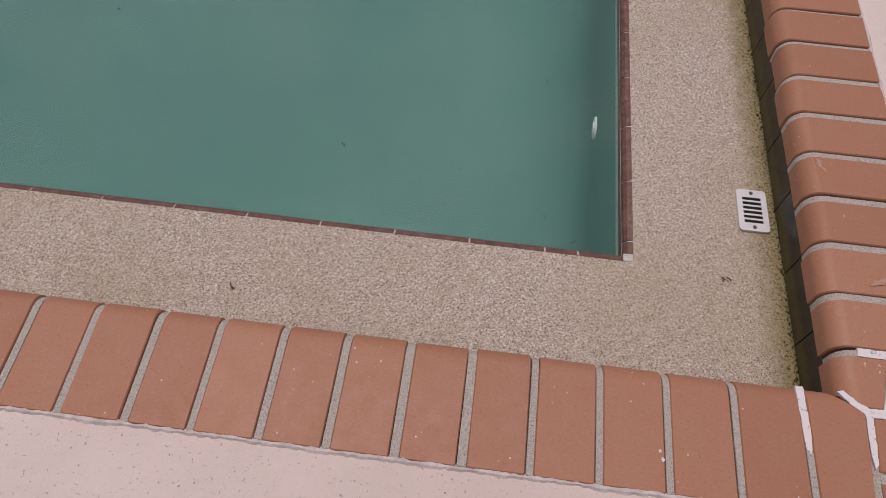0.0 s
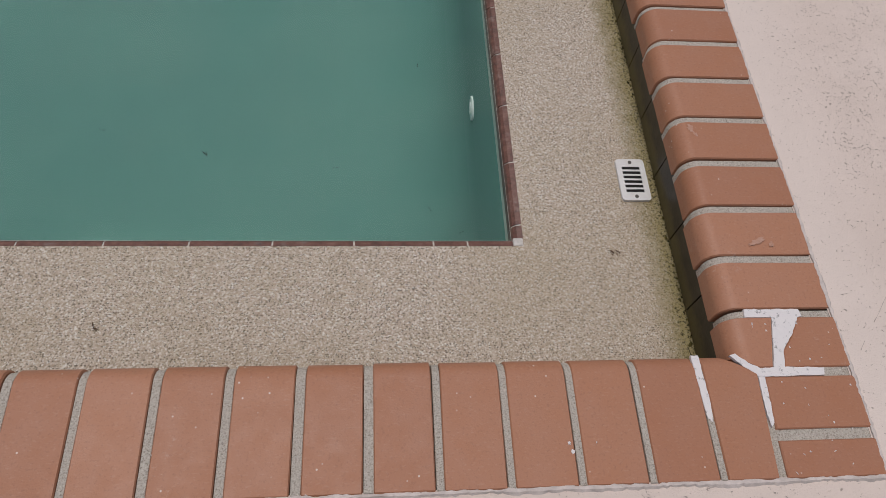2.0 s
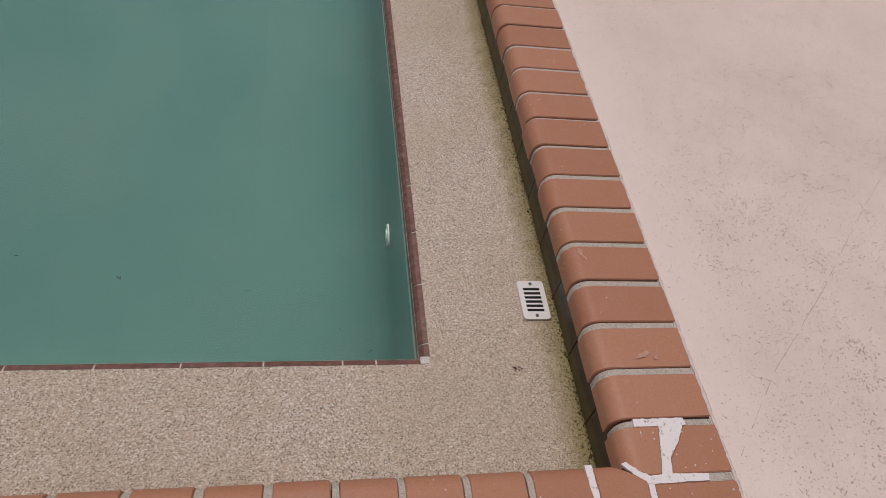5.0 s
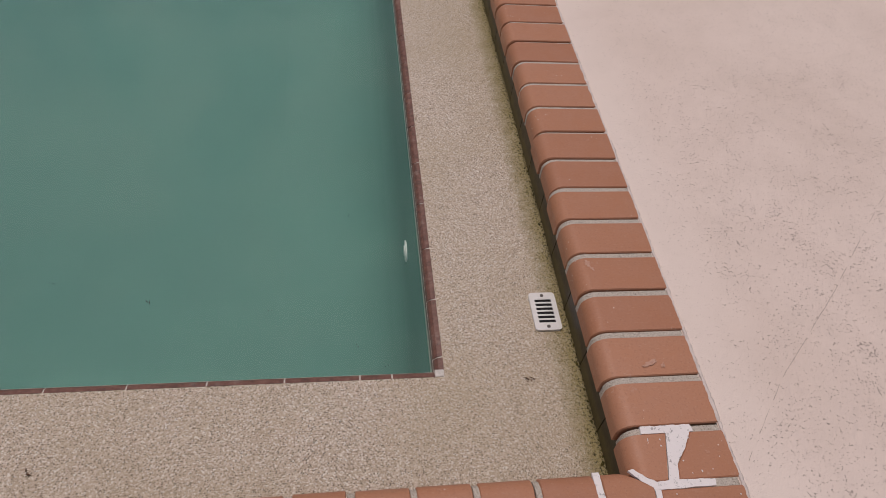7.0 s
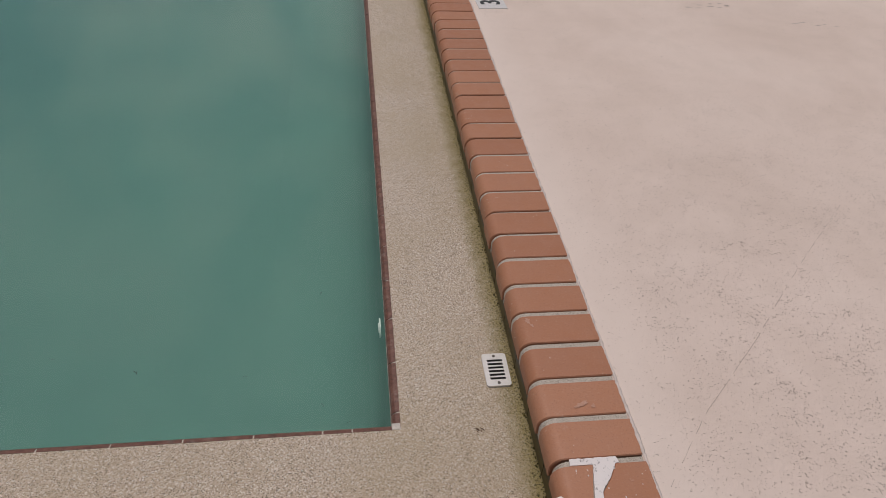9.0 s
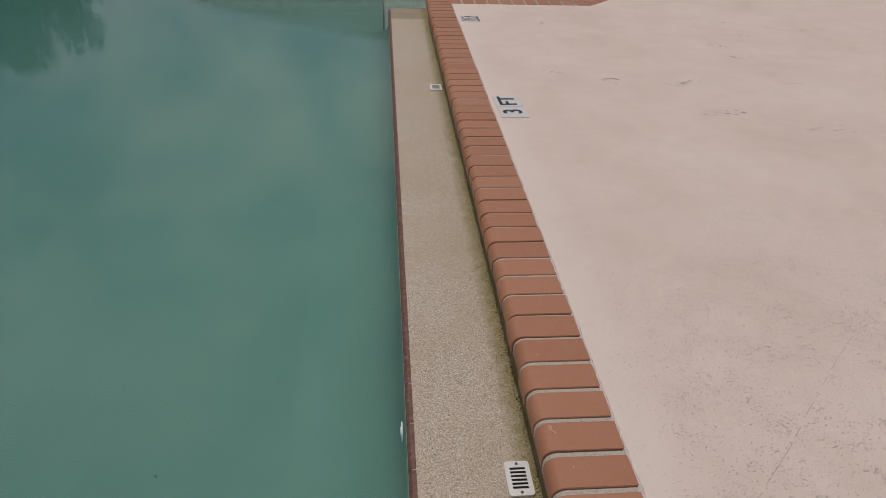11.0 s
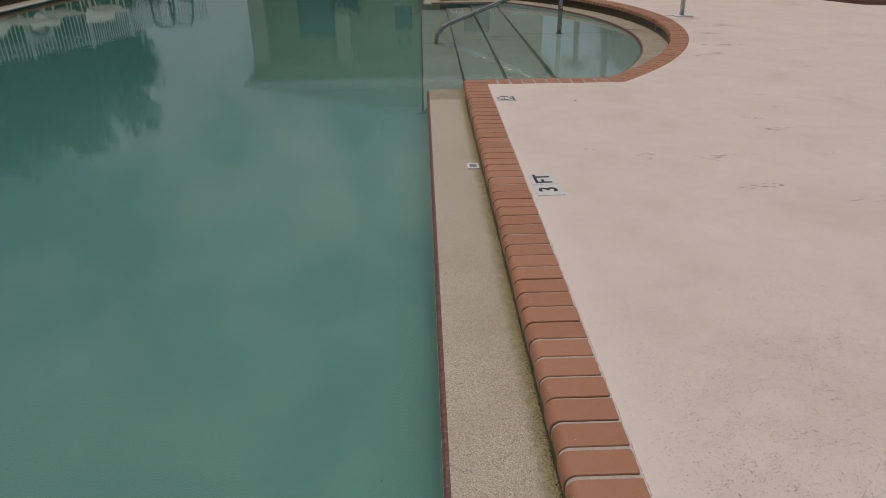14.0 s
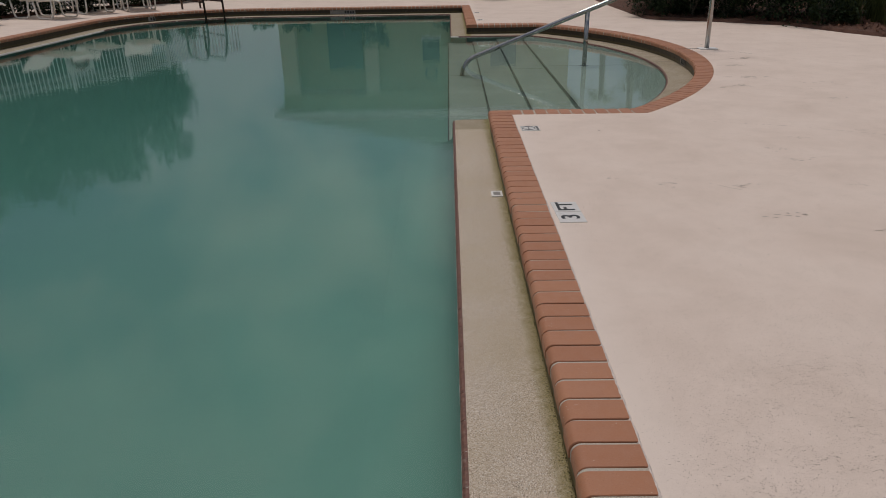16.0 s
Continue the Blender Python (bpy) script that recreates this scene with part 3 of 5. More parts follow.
# right side, from the corner to the alcove
right = coping("coping_right", "terracotta bullnose brick coping with rough grey joints")
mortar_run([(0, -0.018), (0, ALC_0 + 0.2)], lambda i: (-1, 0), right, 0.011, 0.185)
mortar_run([(0, -0.272), (0, -0.004)], lambda i: (-1, 0), right, 0.0036, 0.185)
FINE.add(right)
for i in range(0, 49):
    lay(0.003, i * PITCH + rng.uniform(-0.001, 0.001), 90, right, i > 5)
# the corner itself: short and cut bricks
def cut_brick(pts, parent):
    """A flat cut brick from its outline, with worn edges."""
    bm = bmesh.new()
    top = [bm.verts.new((x, y, 0.0)) for x, y in pts]
    f = bm.faces.new(top)
    if f.normal.z < 0:
        bmesh.ops.reverse_faces(bm, faces=[f])
    r = bmesh.ops.extrude_face_region(bm, geom=[f])
    low = [v for v in r["geom"] if isinstance(v, bmesh.types.BMVert)]
    for v in low:
        v.co.z = -BRICK_H
    bmesh.ops.recalc_face_normals(bm, faces=bm.faces)
    es = [e for e in bm.edges if all(abs(v.co.z) < 1e-6 for v in e.verts)]
    bmesh.ops.bevel(bm, geom=es, offset=0.002, segments=1, affect="EDGES")
    return part("brick", bm, M_BRICK, parent)


def clipped_brick(width, length, m, planes, parent):
    """A bullnose brick sawn along upright planes, each given by a point and the way that is cut off."""
    me = brick_mesh("brick", width, length)
    bm = bmesh.new()
    bm.from_mesh(me)
    bpy.data.meshes.remove(me)
    bm.transform(m)
    for (px, py), (nx, ny) in planes:
        r = bmesh.ops.bisect_plane(bm, geom=bm.verts[:] + bm.edges[:] + bm.faces[:], plane_co=(px, py, 0), plane_no=(nx, ny, 0), clear_outer=True)
        bmesh.ops.holes_fill(bm, edges=[e for e in r["geom_cut"] if isinstance(e, bmesh.types.BMEdge)])
    ob = part("brick", bm, M_BRICK, parent)
    for f in ob.data.polygons:
        f.use_smooth = True
    ob.data.set_sharp_from_angle(angle=radians(28))
    return ob


clipped_brick(0.086, 0.086, pose(-0.104, -0.102, 0.0002, 0, 0, 90), [((-0.109, -0.016), (0.97, -0.25)), ((-0.175, -0.089), (-0.52, -0.85))], right)
cut_brick([(-0.062, -0.016), (-0.083, -0.050), (-0.104, -0.075), (-0.110, -0.102), (0.003, -0.102), (0.003, -0.016)], right)
cut_brick([(-0.1485, -0.117), (-0.1535, -0.1995), (0.003, -0.1995), (0.003, -0.117)], right)
cut_brick([(-0.1545, -0.2165), (-0.156, -0.272), (0.003, -0.272), (0.003, -0.2165)], right)


def patch(pts, z, name="patching"):
    r = random.Random(int(1000 * abs(pts[0][1])) + len(pts))
    ragged = []
    for (xa, ya), (xb, yb) in zip(pts, pts[1:] + pts[:1]):
        n = max(1, int(math.hypot(xb - xa, yb - ya) / 0.006))
        ragged += [(xa + (xb - xa) * k / n + (r.uniform(-0.0008, 0.0008) if k else 0), ya + (yb - ya) * k / n + (r.uniform(-0.0008, 0.0008) if k else 0)) for k in range(n)]
    bm = bmesh.new()
    f = bm.faces.new([bm.verts.new((x, y, z)) for x, y in ragged])
    if f.normal.z < 0:
        f.normal_flip()
    r = bmesh.ops.extrude_face_region(bm, geom=[f])
    for v in r["geom"]:
        if isinstance(v, bmesh.types.BMVert):
            v.co.z -= 0.006
    bmesh.ops.recalc_face_normals(bm, faces=bm.faces)
    return part(name, bm, M_CAULK, right, "smeared white patching compound")


ZP = 0.0006
# joint, stem and bar of white compound, the diagonal to the nose, and the slanting joint below it
patch([(-0.153, -0.002), (-0.155, -0.0165), (-0.109, -0.0168), (-0.115, -0.045), (-0.122, -0.075), (-0.1295, -0.1015), (-0.152, -0.1035), (-0.170, -0.094), (-0.188, -0.078), (-0.198, -0.081), (-0.180, -0.100), (-0.1615, -0.112), (-0.160, -0.117), (-0.100, -0.1165), (-0.048, -0.1155), (-0.046, -0.1035), (-0.111, -0.1015), (-0.105, -0.075), (-0.084, -0.050), (-0.063, -0.0165), (-0.055, -0.0150), (-0.058, -0.002)], ZP)
patch([(-0.160, -0.1165), (-0.149, -0.1165), (-0.152, -0.165), (-0.1545, -0.190), (-0.160, -0.196), (-0.1625, -0.165)], ZP)
patch([(-0.2625, -0.080), (-0.2505, -0.080), (-0.2485, -0.128), (-0.2490, -0.165), (-0.2520, -0.186), (-0.2575, -0.180), (-0.2595, -0.160), (-0.2605, -0.125)], ZP - 0.0006)

# near side
near = coping("coping_near", "terracotta bullnose brick coping with wide sandy joints")
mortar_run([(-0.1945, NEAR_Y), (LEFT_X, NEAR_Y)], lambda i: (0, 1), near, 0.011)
# left edges and widths of the first joints, uneven, placed to fit the camera's view
NEAR_JOINTS = [(-0.2595, 0.0115), (-0.3665, 0.0115), (-0.4705, 0.012), (-0.574, 0.012), (-0.676, 0.0125), (-0.7775, 0.0155), (-0.8775, 0.0155), (-0.979, 0.014), (-1.081, 0.014), (-1.184, 0.0125)]
NEAR_JOINTS += [(-1.184 - 0.1026 * k + rng.uniform(-0.0015, 0.0015), rng.uniform(0.012, 0.0155)) for k in range(1, 67)]
NEAR_BRICKS = {}
clipped_brick(0.104, BRICK_L + 0.001, pose(-0.2478, NEAR_Y, 0.0003), [((-0.161, -0.117), (1.0, -0.062)), ((-0.180, -0.100), (0.55, 0.83))], near)


def near_mesh(kind, width):
    """Bricks and joints of one width share a mesh."""
    key = (kind, round(width * 2000))
    if key not in NEAR_BRICKS:
        w = key[1] / 2000
        NEAR_BRICKS[key] = brick_mesh("brick", w, BRICK_L + 0.001) if kind == "brick" else brick_mesh("mortar_joint", w, BRICK_L - 0.003, NOSE, 0.0008, M_MORTAR)
    return NEAR_BRICKS[key]


for (xj, wj), (xn, wn_) in zip(NEAR_JOINTS, NEAR_JOINTS[1:]):
    wob = rng.uniform
    shared("mortar_joint", near_mesh("mortar", wj - 0.0008), pose(xj + 0.0012, NEAR_Y + 0.001, -0.0018 + wob(-0.0008, 0.0006)), near)
    shared("brick", near_mesh("brick", xj - xn - wn_), pose(xn + wn_, NEAR_Y, wob(-0.0008, 0.001), wob(-0.2, 0.2), wob(-0.3, 0.3), wob(-0.3, 0.3)), near)

# alcove, far end, bend and left side
R0 = runs(0.0)


def lay_line(a, b, parent, skip=0.0):
    """Bricks side by side from a to b, noses to the left of the way."""
    a, b = Vector(a), Vector(b)
    d = (b - a).normalized()
    n = int(((b - a).length - skip) / PITCH)
    turn = math.degrees(math.atan2(d.y, d.x))
    for i in range(n):
        p = a + d * (skip + i * PITCH)
        lay(p.x, p.y, turn, parent)
    return n


def lay_arc(cx, cy, r, t0, t1, parent):
    n = int(r * abs(t1 - t0) / PITCH)
    for i in range(n):
        t = t0 + (t1 - t0) * i / n
        lay(cx + r * math.cos(t), cy + r * math.sin(t), math.degrees(t) + 90, parent)


alcove = coping("coping_alcove", "curved terracotta brick coping round the step alcove")
loop_in = R0["alcove_near"][1:] + R0["alcove_arc"] + R0["alcove_far"][:1]
mortar_run([(0.0, ALC_0)] + R0["alcove_near"][1:], lambda i: (0, 1), alcove)
mortar_run(loop_in, lambda i: ((Vector((ALC_CX, ALC_CY)) - Vector(loop_in[i])).normalized()), alcove)
mortar_run([R0["alcove_far"][0], (0.0, ALC_1)], lambda i: (0, -1), alcove)
lay_line((0.0, ALC_0), R0["alcove_near"][1], alcove)
TA = math.asin((ALC_0 - ALC_CY) / ALC_R)
TB = math.asin((ALC_1 - ALC_CY) / ALC_R)
lay_arc(ALC_CX, ALC_CY, ALC_R, TA, TB, alcove)
lay_line(R0["alcove_far"][0], (0.0, ALC_1), alcove)
right2 = coping("coping_right_far", "terracotta bullnose brick coping beyond the alcove")
mortar_run([(0, ALC_1 - 0.2), (0, FAR_Y - 0.208)], lambda i: (-1, 0), right2)
lay_line((0.0, ALC_1 - 0.195), (0.0, FAR_Y - 0.2), right2)
far = coping("coping_far", "terracotta brick coping at the far end of the pool")
mortar_run([(0, FAR_Y), (BEND_X, FAR_Y)], lambda i: (0, -1), far)
lay_line((-0.004, FAR_Y), (BEND_X, FAR_Y), far)
bend = coping("coping_bend", "curved terracotta brick coping at the pool's rounded corner")
loop_bend = [R0["far"][1]] + R0["bend"] + [R0["left"][0]]
mortar_run(loop_bend, lambda i: ((Vector((BEND_X, BEND_Y)) - Vector(loop_bend[i])).normalized()), bend)
lay_arc(BEND_X, BEND_Y, BEND_R, math.pi / 2, math.pi, bend)
left = coping("coping_left", "terracotta brick coping along the far long side")
mortar_run([(LEFT_X, BEND_Y), (LEFT_X, NEAR_Y)], lambda i: (1, 0), left)
lay_line((LEFT_X, BEND_Y), (LEFT_X, NEAR_Y + 0.21), left)


# ---------------------------------------------------------------- waterline tiles and nosing tiles
def piece(name, bm, material):
    me = bpy.data.meshes.new(name)
    bmesh.ops.recalc_face_normals(bm, faces=bm.faces)
    bm.to_mesh(me)
    bm.free()
    me.materials.append(material)
    return me


TILE_P = 0.1535
bm = bmesh.new()
box(bm, 0.0, TILE_P - 0.003, -0.006, 0.003, -0.100, 0.0)
WALL_TILE = piece("tile", bm, M_TILE)


def nosing_mesh(length, width=0.020):
    k = width / 0.020
    prof = [(-0.001, -0.03), (-0.001, 0.0), (0.010 * k, -0.0022), (0.0165 * k, -0.0075), (0.0195 * k, -0.016), (width, -0.05), (0.0, -0.05)]
    bm = bmesh.new()
    a = [bm.verts.new((0.0, y, z)) for y, z in prof]
    b = [bm.verts.new((length, y, z)) for y, z in prof]
    for i in range(len(prof)):
        j = (i + 1) % len(prof)
        bm.faces.new((a[i], a[j], b[j], b[i]))
    bm.faces.new(a)
    bm.faces.new(list(reversed(b)))
    return piece("nosing_tile", bm, M_NOSING)


NOSING = nosing_mesh(TILE_P - 0.0035)
NOSING_WIDE, NOSING_NARROW = nosing_mesh(TILE_P - 0.0035, 0.0195), nosing_mesh(TILE_P - 0.0035, 0.0172)
NOSING_SHORT = {0.0915: nosing_mesh(0.0885, 0.0172), 0.067: nosing_mesh(0.0635, 0.0172), 0.045: nosing_mesh(0.042, 0.0195)}


def tile_path(pts, pitch, start=0.0):
    """Places every pitch along a polyline: x, y and the heading in degrees."""
    pts = [Vector(p) for p in pts]
    out, s = [], start
    for a, b in zip(pts, pts[1:]):
        d = b - a
        if d.length < 1e-6:
            continue
        u = d.normalized()
        while s < d.length - pitch * 0.5:
            p = a + u * s
            out.append((p.x, p.y, math.degrees(math.atan2(u.y, u.x))))
            s += pitch
        s -= d.length
        s = max(s, 0.0) if d.length > pitch else s
    return out


def long_runs(d):
    r = runs(d)
    return {"right": r["right"], "alcove": [r["alcove_near"][0], r["alcove_near"][1]] + r["alcove_arc"] + r["alcove_far"],
            "right_far": r["right_far"], "far": r["far"], "bend": [r["far"][1]] + r["bend"] + [r["left"][0]], "left": r["left"]}


band = thing("waterline_tiles", "dark brown glazed tiles under the coping", "wall tiles", kind="structure")
for key, pts in long_runs(0.1665).items():
    for x, y, h in tile_path(pts, TILE_P, 0.02):
        shared("tile", WALL_TILE, pose(x, y, -0.061, 0, 0, h), band)

lip = thing("pool_edge_tiles", "narrow dark red nosing tiles along the water's edge", "edge tiles", kind="structure")
for key, pts in long_runs(0.4685).items():
    if key == "right":
        y = pts[0][1] + 0.004
        shared("nosing_tile", NOSING_SHORT[0.045], pose(pts[0][0], y, Z_LEDGE, 0, 0, 90), lip)
        pts = [(pts[0][0], y + 0.0455), pts[1]]
    if key in ("left",):
        continue
    for x, y, h in tile_path(pts, TILE_P, 0.0):
        shared("nosing_tile", NOSING_WIDE if key == "right" else NOSING, pose(x, y, Z_LEDGE, 0, 0, h), lip)
y = runs(0.4685)["right"][0][1]
x = -0.4885
for w in (0.0915, 0.067):
    shared("nosing_tile", NOSING_SHORT[w], pose(x - w + 0.0035, y, Z_LEDGE, 0, 0, 0), lip)
    x -= w
while x > LEFT_X + 0.7:
    x -= TILE_P
    shared("nosing_tile", NOSING_NARROW, pose(x + 0.0035, y, Z_LEDGE, 0, 0, 0), lip)
part("corner_grout", slab(-0.488, -0.4675, y - 0.001, y + 0.0165, Z_LEDGE - 0.02, Z_LEDGE + 0.0012, 0.003), M_GROUT, lip, "white grouted corner")

# ---------------------------------------------------------------- small things on the ledge and the deck
def grate(at):
    g = thing("drain_grate", "white plastic six-slot gutter grate screwed into the aggregate ledge", "drain grate", at)
    w, l = 0.062, 0.104
    bm = bmesh.new()

    def loop(pts):
        vs = [bm.verts.new((x, y, 0.0)) for x, y in pts]
        for a, b in zip(vs, vs[1:] + vs[:1]):
            bm.edges.new((a, b))

    rc = 0.008
    outline = []
    for q in range(4):
        sx, sy = (1, 1, -1, -1)[q], (1, -1, -1, 1)[q]
        for k in range(6):
            a = math.pi / 2 * (k / 5 + q)
            outline.append((sx * (w / 2 - rc) + rc * math.sin(a), sy * (l / 2 - rc) + rc * math.cos(a)))
    loop(outline)
    for i in range(6):
        y = -0.0285 + i * 0.0114
        loop([(-0.0195, y - 0.0036), (0.0195, y - 0.0036), (0.0195, y + 0.0036), (-0.0195, y + 0.0036)])
    bmesh.ops.triangle_fill(bm, edges=bm.edges[:], use_beauty=True)
    up = bmesh.ops.extrude_face_region(bm, geom=bm.faces[:])
    for v in up["geom"]:
        if isinstance(v, bmesh.types.BMVert):
            v.co.z = 0.006
    bmesh.ops.recalc_face_normals(bm, faces=bm.faces)
    part("plate", bm, M_PLASTIC, g)
    # black slab just below the slots stands for the shade in the hollow
    part("opening", slab(-0.021, 0.021, -0.036, 0.036, 0.0030, 0.0046), M_DEEP_BLACK, g, "dark slots")
    for s in (-1, 1):
        bm = bmesh.new()
        disc(bm, 0, s * 0.043, 0.0062, 0.0040, 0.0022, 12)
        part("screw", bm, M_SCREW, g, "dull metal screw")
    return g


M_GREY = mat_plain("weathered_grey_plastic", (0.20, 0.19, 0.175), (0.34, 0.32, 0.295), 50, 0.6)
grate((-0.218, 0.366, Z_LEDGE + 0.0005))

g = thing("return_fitting", "small white square gutter fitting in the aggregate ledge", "drain fitting", (-0.221, 3.285, Z_LEDGE + 0.0005))
bm = bmesh.new()
for x0, x1, y0, y1 in ((-0.035, 0.035, -0.052, -0.032), (-0.035, 0.035, 0.032, 0.052), (-0.035, -0.022, -0.032, 0.032), (0.022, 0.035, -0.032, 0.032)):
    box(bm, x0, x1, y0, y1, 0.0, 0.006)
bmesh.ops.remove_doubles(bm, verts=bm.verts, dist=1e-5)
part("plate", bm, M_PLASTIC, g)
part("grey_slots", slab(-0.022, 0.022, -0.032, 0.032, 0.0005, 0.003), M_GREY, g, "grey slotted insert")

# clumps of algae that have grown in the back joint of the ledge
def joint_moss():
    r = random.Random(77)
    bm = bmesh.new()
    y = -0.06
    while y < 4.75:
        y += r.uniform(0.002, 0.016)
        if noise.noise((y * 3.0, 1.0, 4.0)) < -0.22:
            continue
        size = r.uniform(0.0018, 0.0050)
        x = -0.1665 - abs(r.gauss(0, 0.0045))
        top = bm.verts.new((x, y, Z_LEDGE + size * r.uniform(0.5, 0.9)))
        n = 6
        rim = [bm.verts.new((x + size * r.uniform(0.6, 1.3) * math.cos(6.283 * k / n), y + 1.5 * size * r.uniform(0.6, 1.3) * math.sin(6.283 * k / n), Z_LEDGE - 0.0005)) for k in range(n)]
        for k in range(n):
            bm.faces.new((top, rim[k], rim[(k + 1) % n]))
    return tagged(part("joint_moss", bm, M_MOSS), "dark olive algae clumps along the back joint of the ledge", "algae", kind="stuff")


M_MOSS = mat_leaf("olive_algae", (0.022, 0.019, 0.006), (0.075, 0.062, 0.018))
joint_moss()

# eyeball inlet on the wall under water
inlet = thing("wall_inlet", "white plastic round inlet on the pool wall under water", "pool inlet", (-0.4905, 0.80, -0.60))
bm = bmesh.new()
disc(bm, -0.001, 0, 0, 0.036, 0.006, 24, "X")
part("flange", bm, M_PLASTIC, inlet)
bm = bmesh.new()
disc(bm, -0.004, 0, 0, 0.018, 0.006, 18, "X")
part("eyeball", bm, M_PLASTIC, inlet)


def depth_sign():
    s = thing("depth_marker", "pair of white deck tiles reading 3 FT in black", "depth marker", (0.096, 2.522, Z_DECK), 2.0)
    for k, (y, word) in enumerate(((-0.076, "3"), (0.076, "FT"))):
        t = part("tile", slab(-0.068, 0.068, y - 0.0735, y + 0.0735, -0.004, 0.0035, 0.0015), M_SIGN, s, "white tile")
        writing("number" if k == 0 else "letters", word, 0.130 if k == 0 else 0.120, pose(0.002, y, 0.0042, 0, 0, 90), M_INK, t)
    return s


depth_sign()

nd = thing("no_diving_marker", "white deck tile with a black ringed warning symbol", "warning tile", (0.098, 4.335, Z_DECK), 1.0)
part("tile", slab(-0.070, 0.070, -0.075, 0.075, -0.004, 0.003, 0.0015), M_SIGN, nd)
bm = bmesh.new()
tube(bm, [(-0.012 + 0.046 * math.cos(t), 0.05 * math.sin(t), 0.003) for t in (2 * math.pi * k / 28 for k in range(28))], 0.0032, 6, True)
part("ring", bm, M_FADED, nd)
for x0, x1, y0, y1 in ((-0.066, 0.040, -0.066, -0.0625), (-0.066, 0.040, 0.0625, 0.066), (-0.066, -0.0625, -0.0625, 0.0625), (0.0365, 0.040, -0.0625, 0.0625)):
    part("border", slab(x0, x1, y0, y1, 0.003, 0.0043), M_FAINT, nd)
part("figure", slab(-0.042, 0.018, -0.0035, 0.0035, 0.003, 0.0045), M_FADED, nd)
part("bar", slab(-0.015, -0.009, -0.035, 0.035, 0.003, 0.0046), M_FADED, nd)
for k in range(4):
    part("print_line", slab(0.046, 0.062, -0.065 + k * 0.034, -0.040 + k * 0.034, 0.003, 0.0045), M_FADED, nd)

# small marker plates on the far coping faces, with unreadable print
def face_marker(x, y, turn, w=0.30):
    f = thing("wall_depth_marker", "pale tile strip with dark print on the wall under the coping", "depth marker", (x, y, -0.111), turn, group="markers on the pool wall")
    part("tile", slab(-w / 2, w / 2, -0.006, 0.0045, -0.045, 0.045, 0.001), M_GREY, f)
    for k in range(4):
        part("print_bar", slab(-w / 2 + 0.03 + k * 0.063, -w / 2 + 0.075 + k * 0.063, 0.0045, 0.006, -0.03, 0.03), M_INK, f)


face_marker(-3.1, FAR_Y - 0.1665, 180, 0.62)
TM = math.radians(143)
face_marker(BEND_X + (BEND_R - 0.1665) * math.cos(TM), BEND_Y + (BEND_R - 0.1665) * math.sin(TM), math.degrees(TM) + 90, 0.5)
TM = math.asin((8.25 - ALC_CY) / (ALC_R - 0.1665))
face_marker(ALC_CX + (ALC_R - 0.1665) * math.cos(TM), 8.25, math.degrees(TM) + 90, 0.40)
for x, y in ((0.09, 14.72), (0.09, 13.1)):
    t = thing("deck_marker", "small white deck tile with faint dark print beside the coping", "depth marker", (x, y, Z_DECK), group="far deck markers")
    part("tile", slab(-0.07, 0.07, -0.075, 0.075, -0.004, 0.003, 0.0015), M_SIGN, t)
    part("print_bar", slab(-0.045, 0.045, -0.05, 0.05, 0.003, 0.0042), M_INK, t)

# rough painted edge where the deck meets the bricks
def deck_edge(name, a, b, out):
    bm = bmesh.new()
    a, b, out = Vector(a), Vector(b), Vector(out)
    n = int((b - a).length / 0.006)
    r = random.Random(len(name))
    up, lo = [], []
    for i in range(n + 1):
        p = a + (b - a) * i / n
        w = 0.007 + 0.004 * noise.noise((p.x * 14, p.y * 14, 3)) + r.uniform(-0.0015, 0.0015)
        e = 0.001 + 0.003 * noise.noise((p.x * 40, p.y * 40, 9)) + r.uniform(-0.001, 0.001)
        up.append([bm.verts.new((*(p - out * e), -0.0005)), bm.verts.new((*(p + out * max(w * 0.5, 0.002)), 0.0008 + r.uniform(-0.0006, 0.0006))), bm.verts.new((*(p + out * max(w, 0.004)), Z_DECK - 0.0004))])
    for u, v in zip(up, up[1:]):
        for k in (0, 1):
            bm.faces.new((u[k], u[k + 1], v[k + 1], v[k]))
    bmesh.ops.recalc_face_normals(bm, faces=bm.faces)
    for f in bm.faces:
        if f.normal.z < 0:
            f.normal_flip()
    return tagged(part(name, bm, M_EDGE), "ragged edge of cream deck paint against the bricks", "paint edge", kind="structure")


M_EDGE = mat_plain("ragged_paint_edge", (0.46, 0.39, 0.345), (0.70, 0.60, 0.54), 45, 0.85, 0.002)
deck_edge("deck_edge_near", (-3.4, NEAR_Y), (0.0, NEAR_Y), (0, -1))
deck_edge("deck_edge_right", (0.0, NEAR_Y), (0.0, ALC_0), (1, 0))

# shallow trowel marks and hairline cracks in the deck
def crack(pts, width, seed, stray=0.003):
    r = random.Random(seed)
    bm = bmesh.new()
    rows = []
    pts = [Vector(p) for p in pts]
    for a, b in zip(pts, pts[1:]):
        n = max(2, int((b - a).length / 0.02))
        s = Vector((-(b - a).y, (b - a).x)).normalized()
        for i in range(n):
            p = a + (b - a) * i / n + s * r.uniform(-stray, stray)
            w = width * r.uniform(0.25, 1.0)
            rows.append((bm.verts.new((*(p - s * w), Z_DECK + 0.0008)), bm.verts.new((*(p + s * w), Z_DECK + 0.0008))))
    for u, v in zip(rows, rows[1:]):
        if r.random() < 0.6:
            bm.faces.new((u[0], u[1], v[1], v[0]))
    for f in bm.faces:
        if f.normal.z < 0:
            f.normal_flip()
    tagged(part("deck_crack", bm, M_CRACK), "hairline crack in the painted deck", "crack", kind="structure")


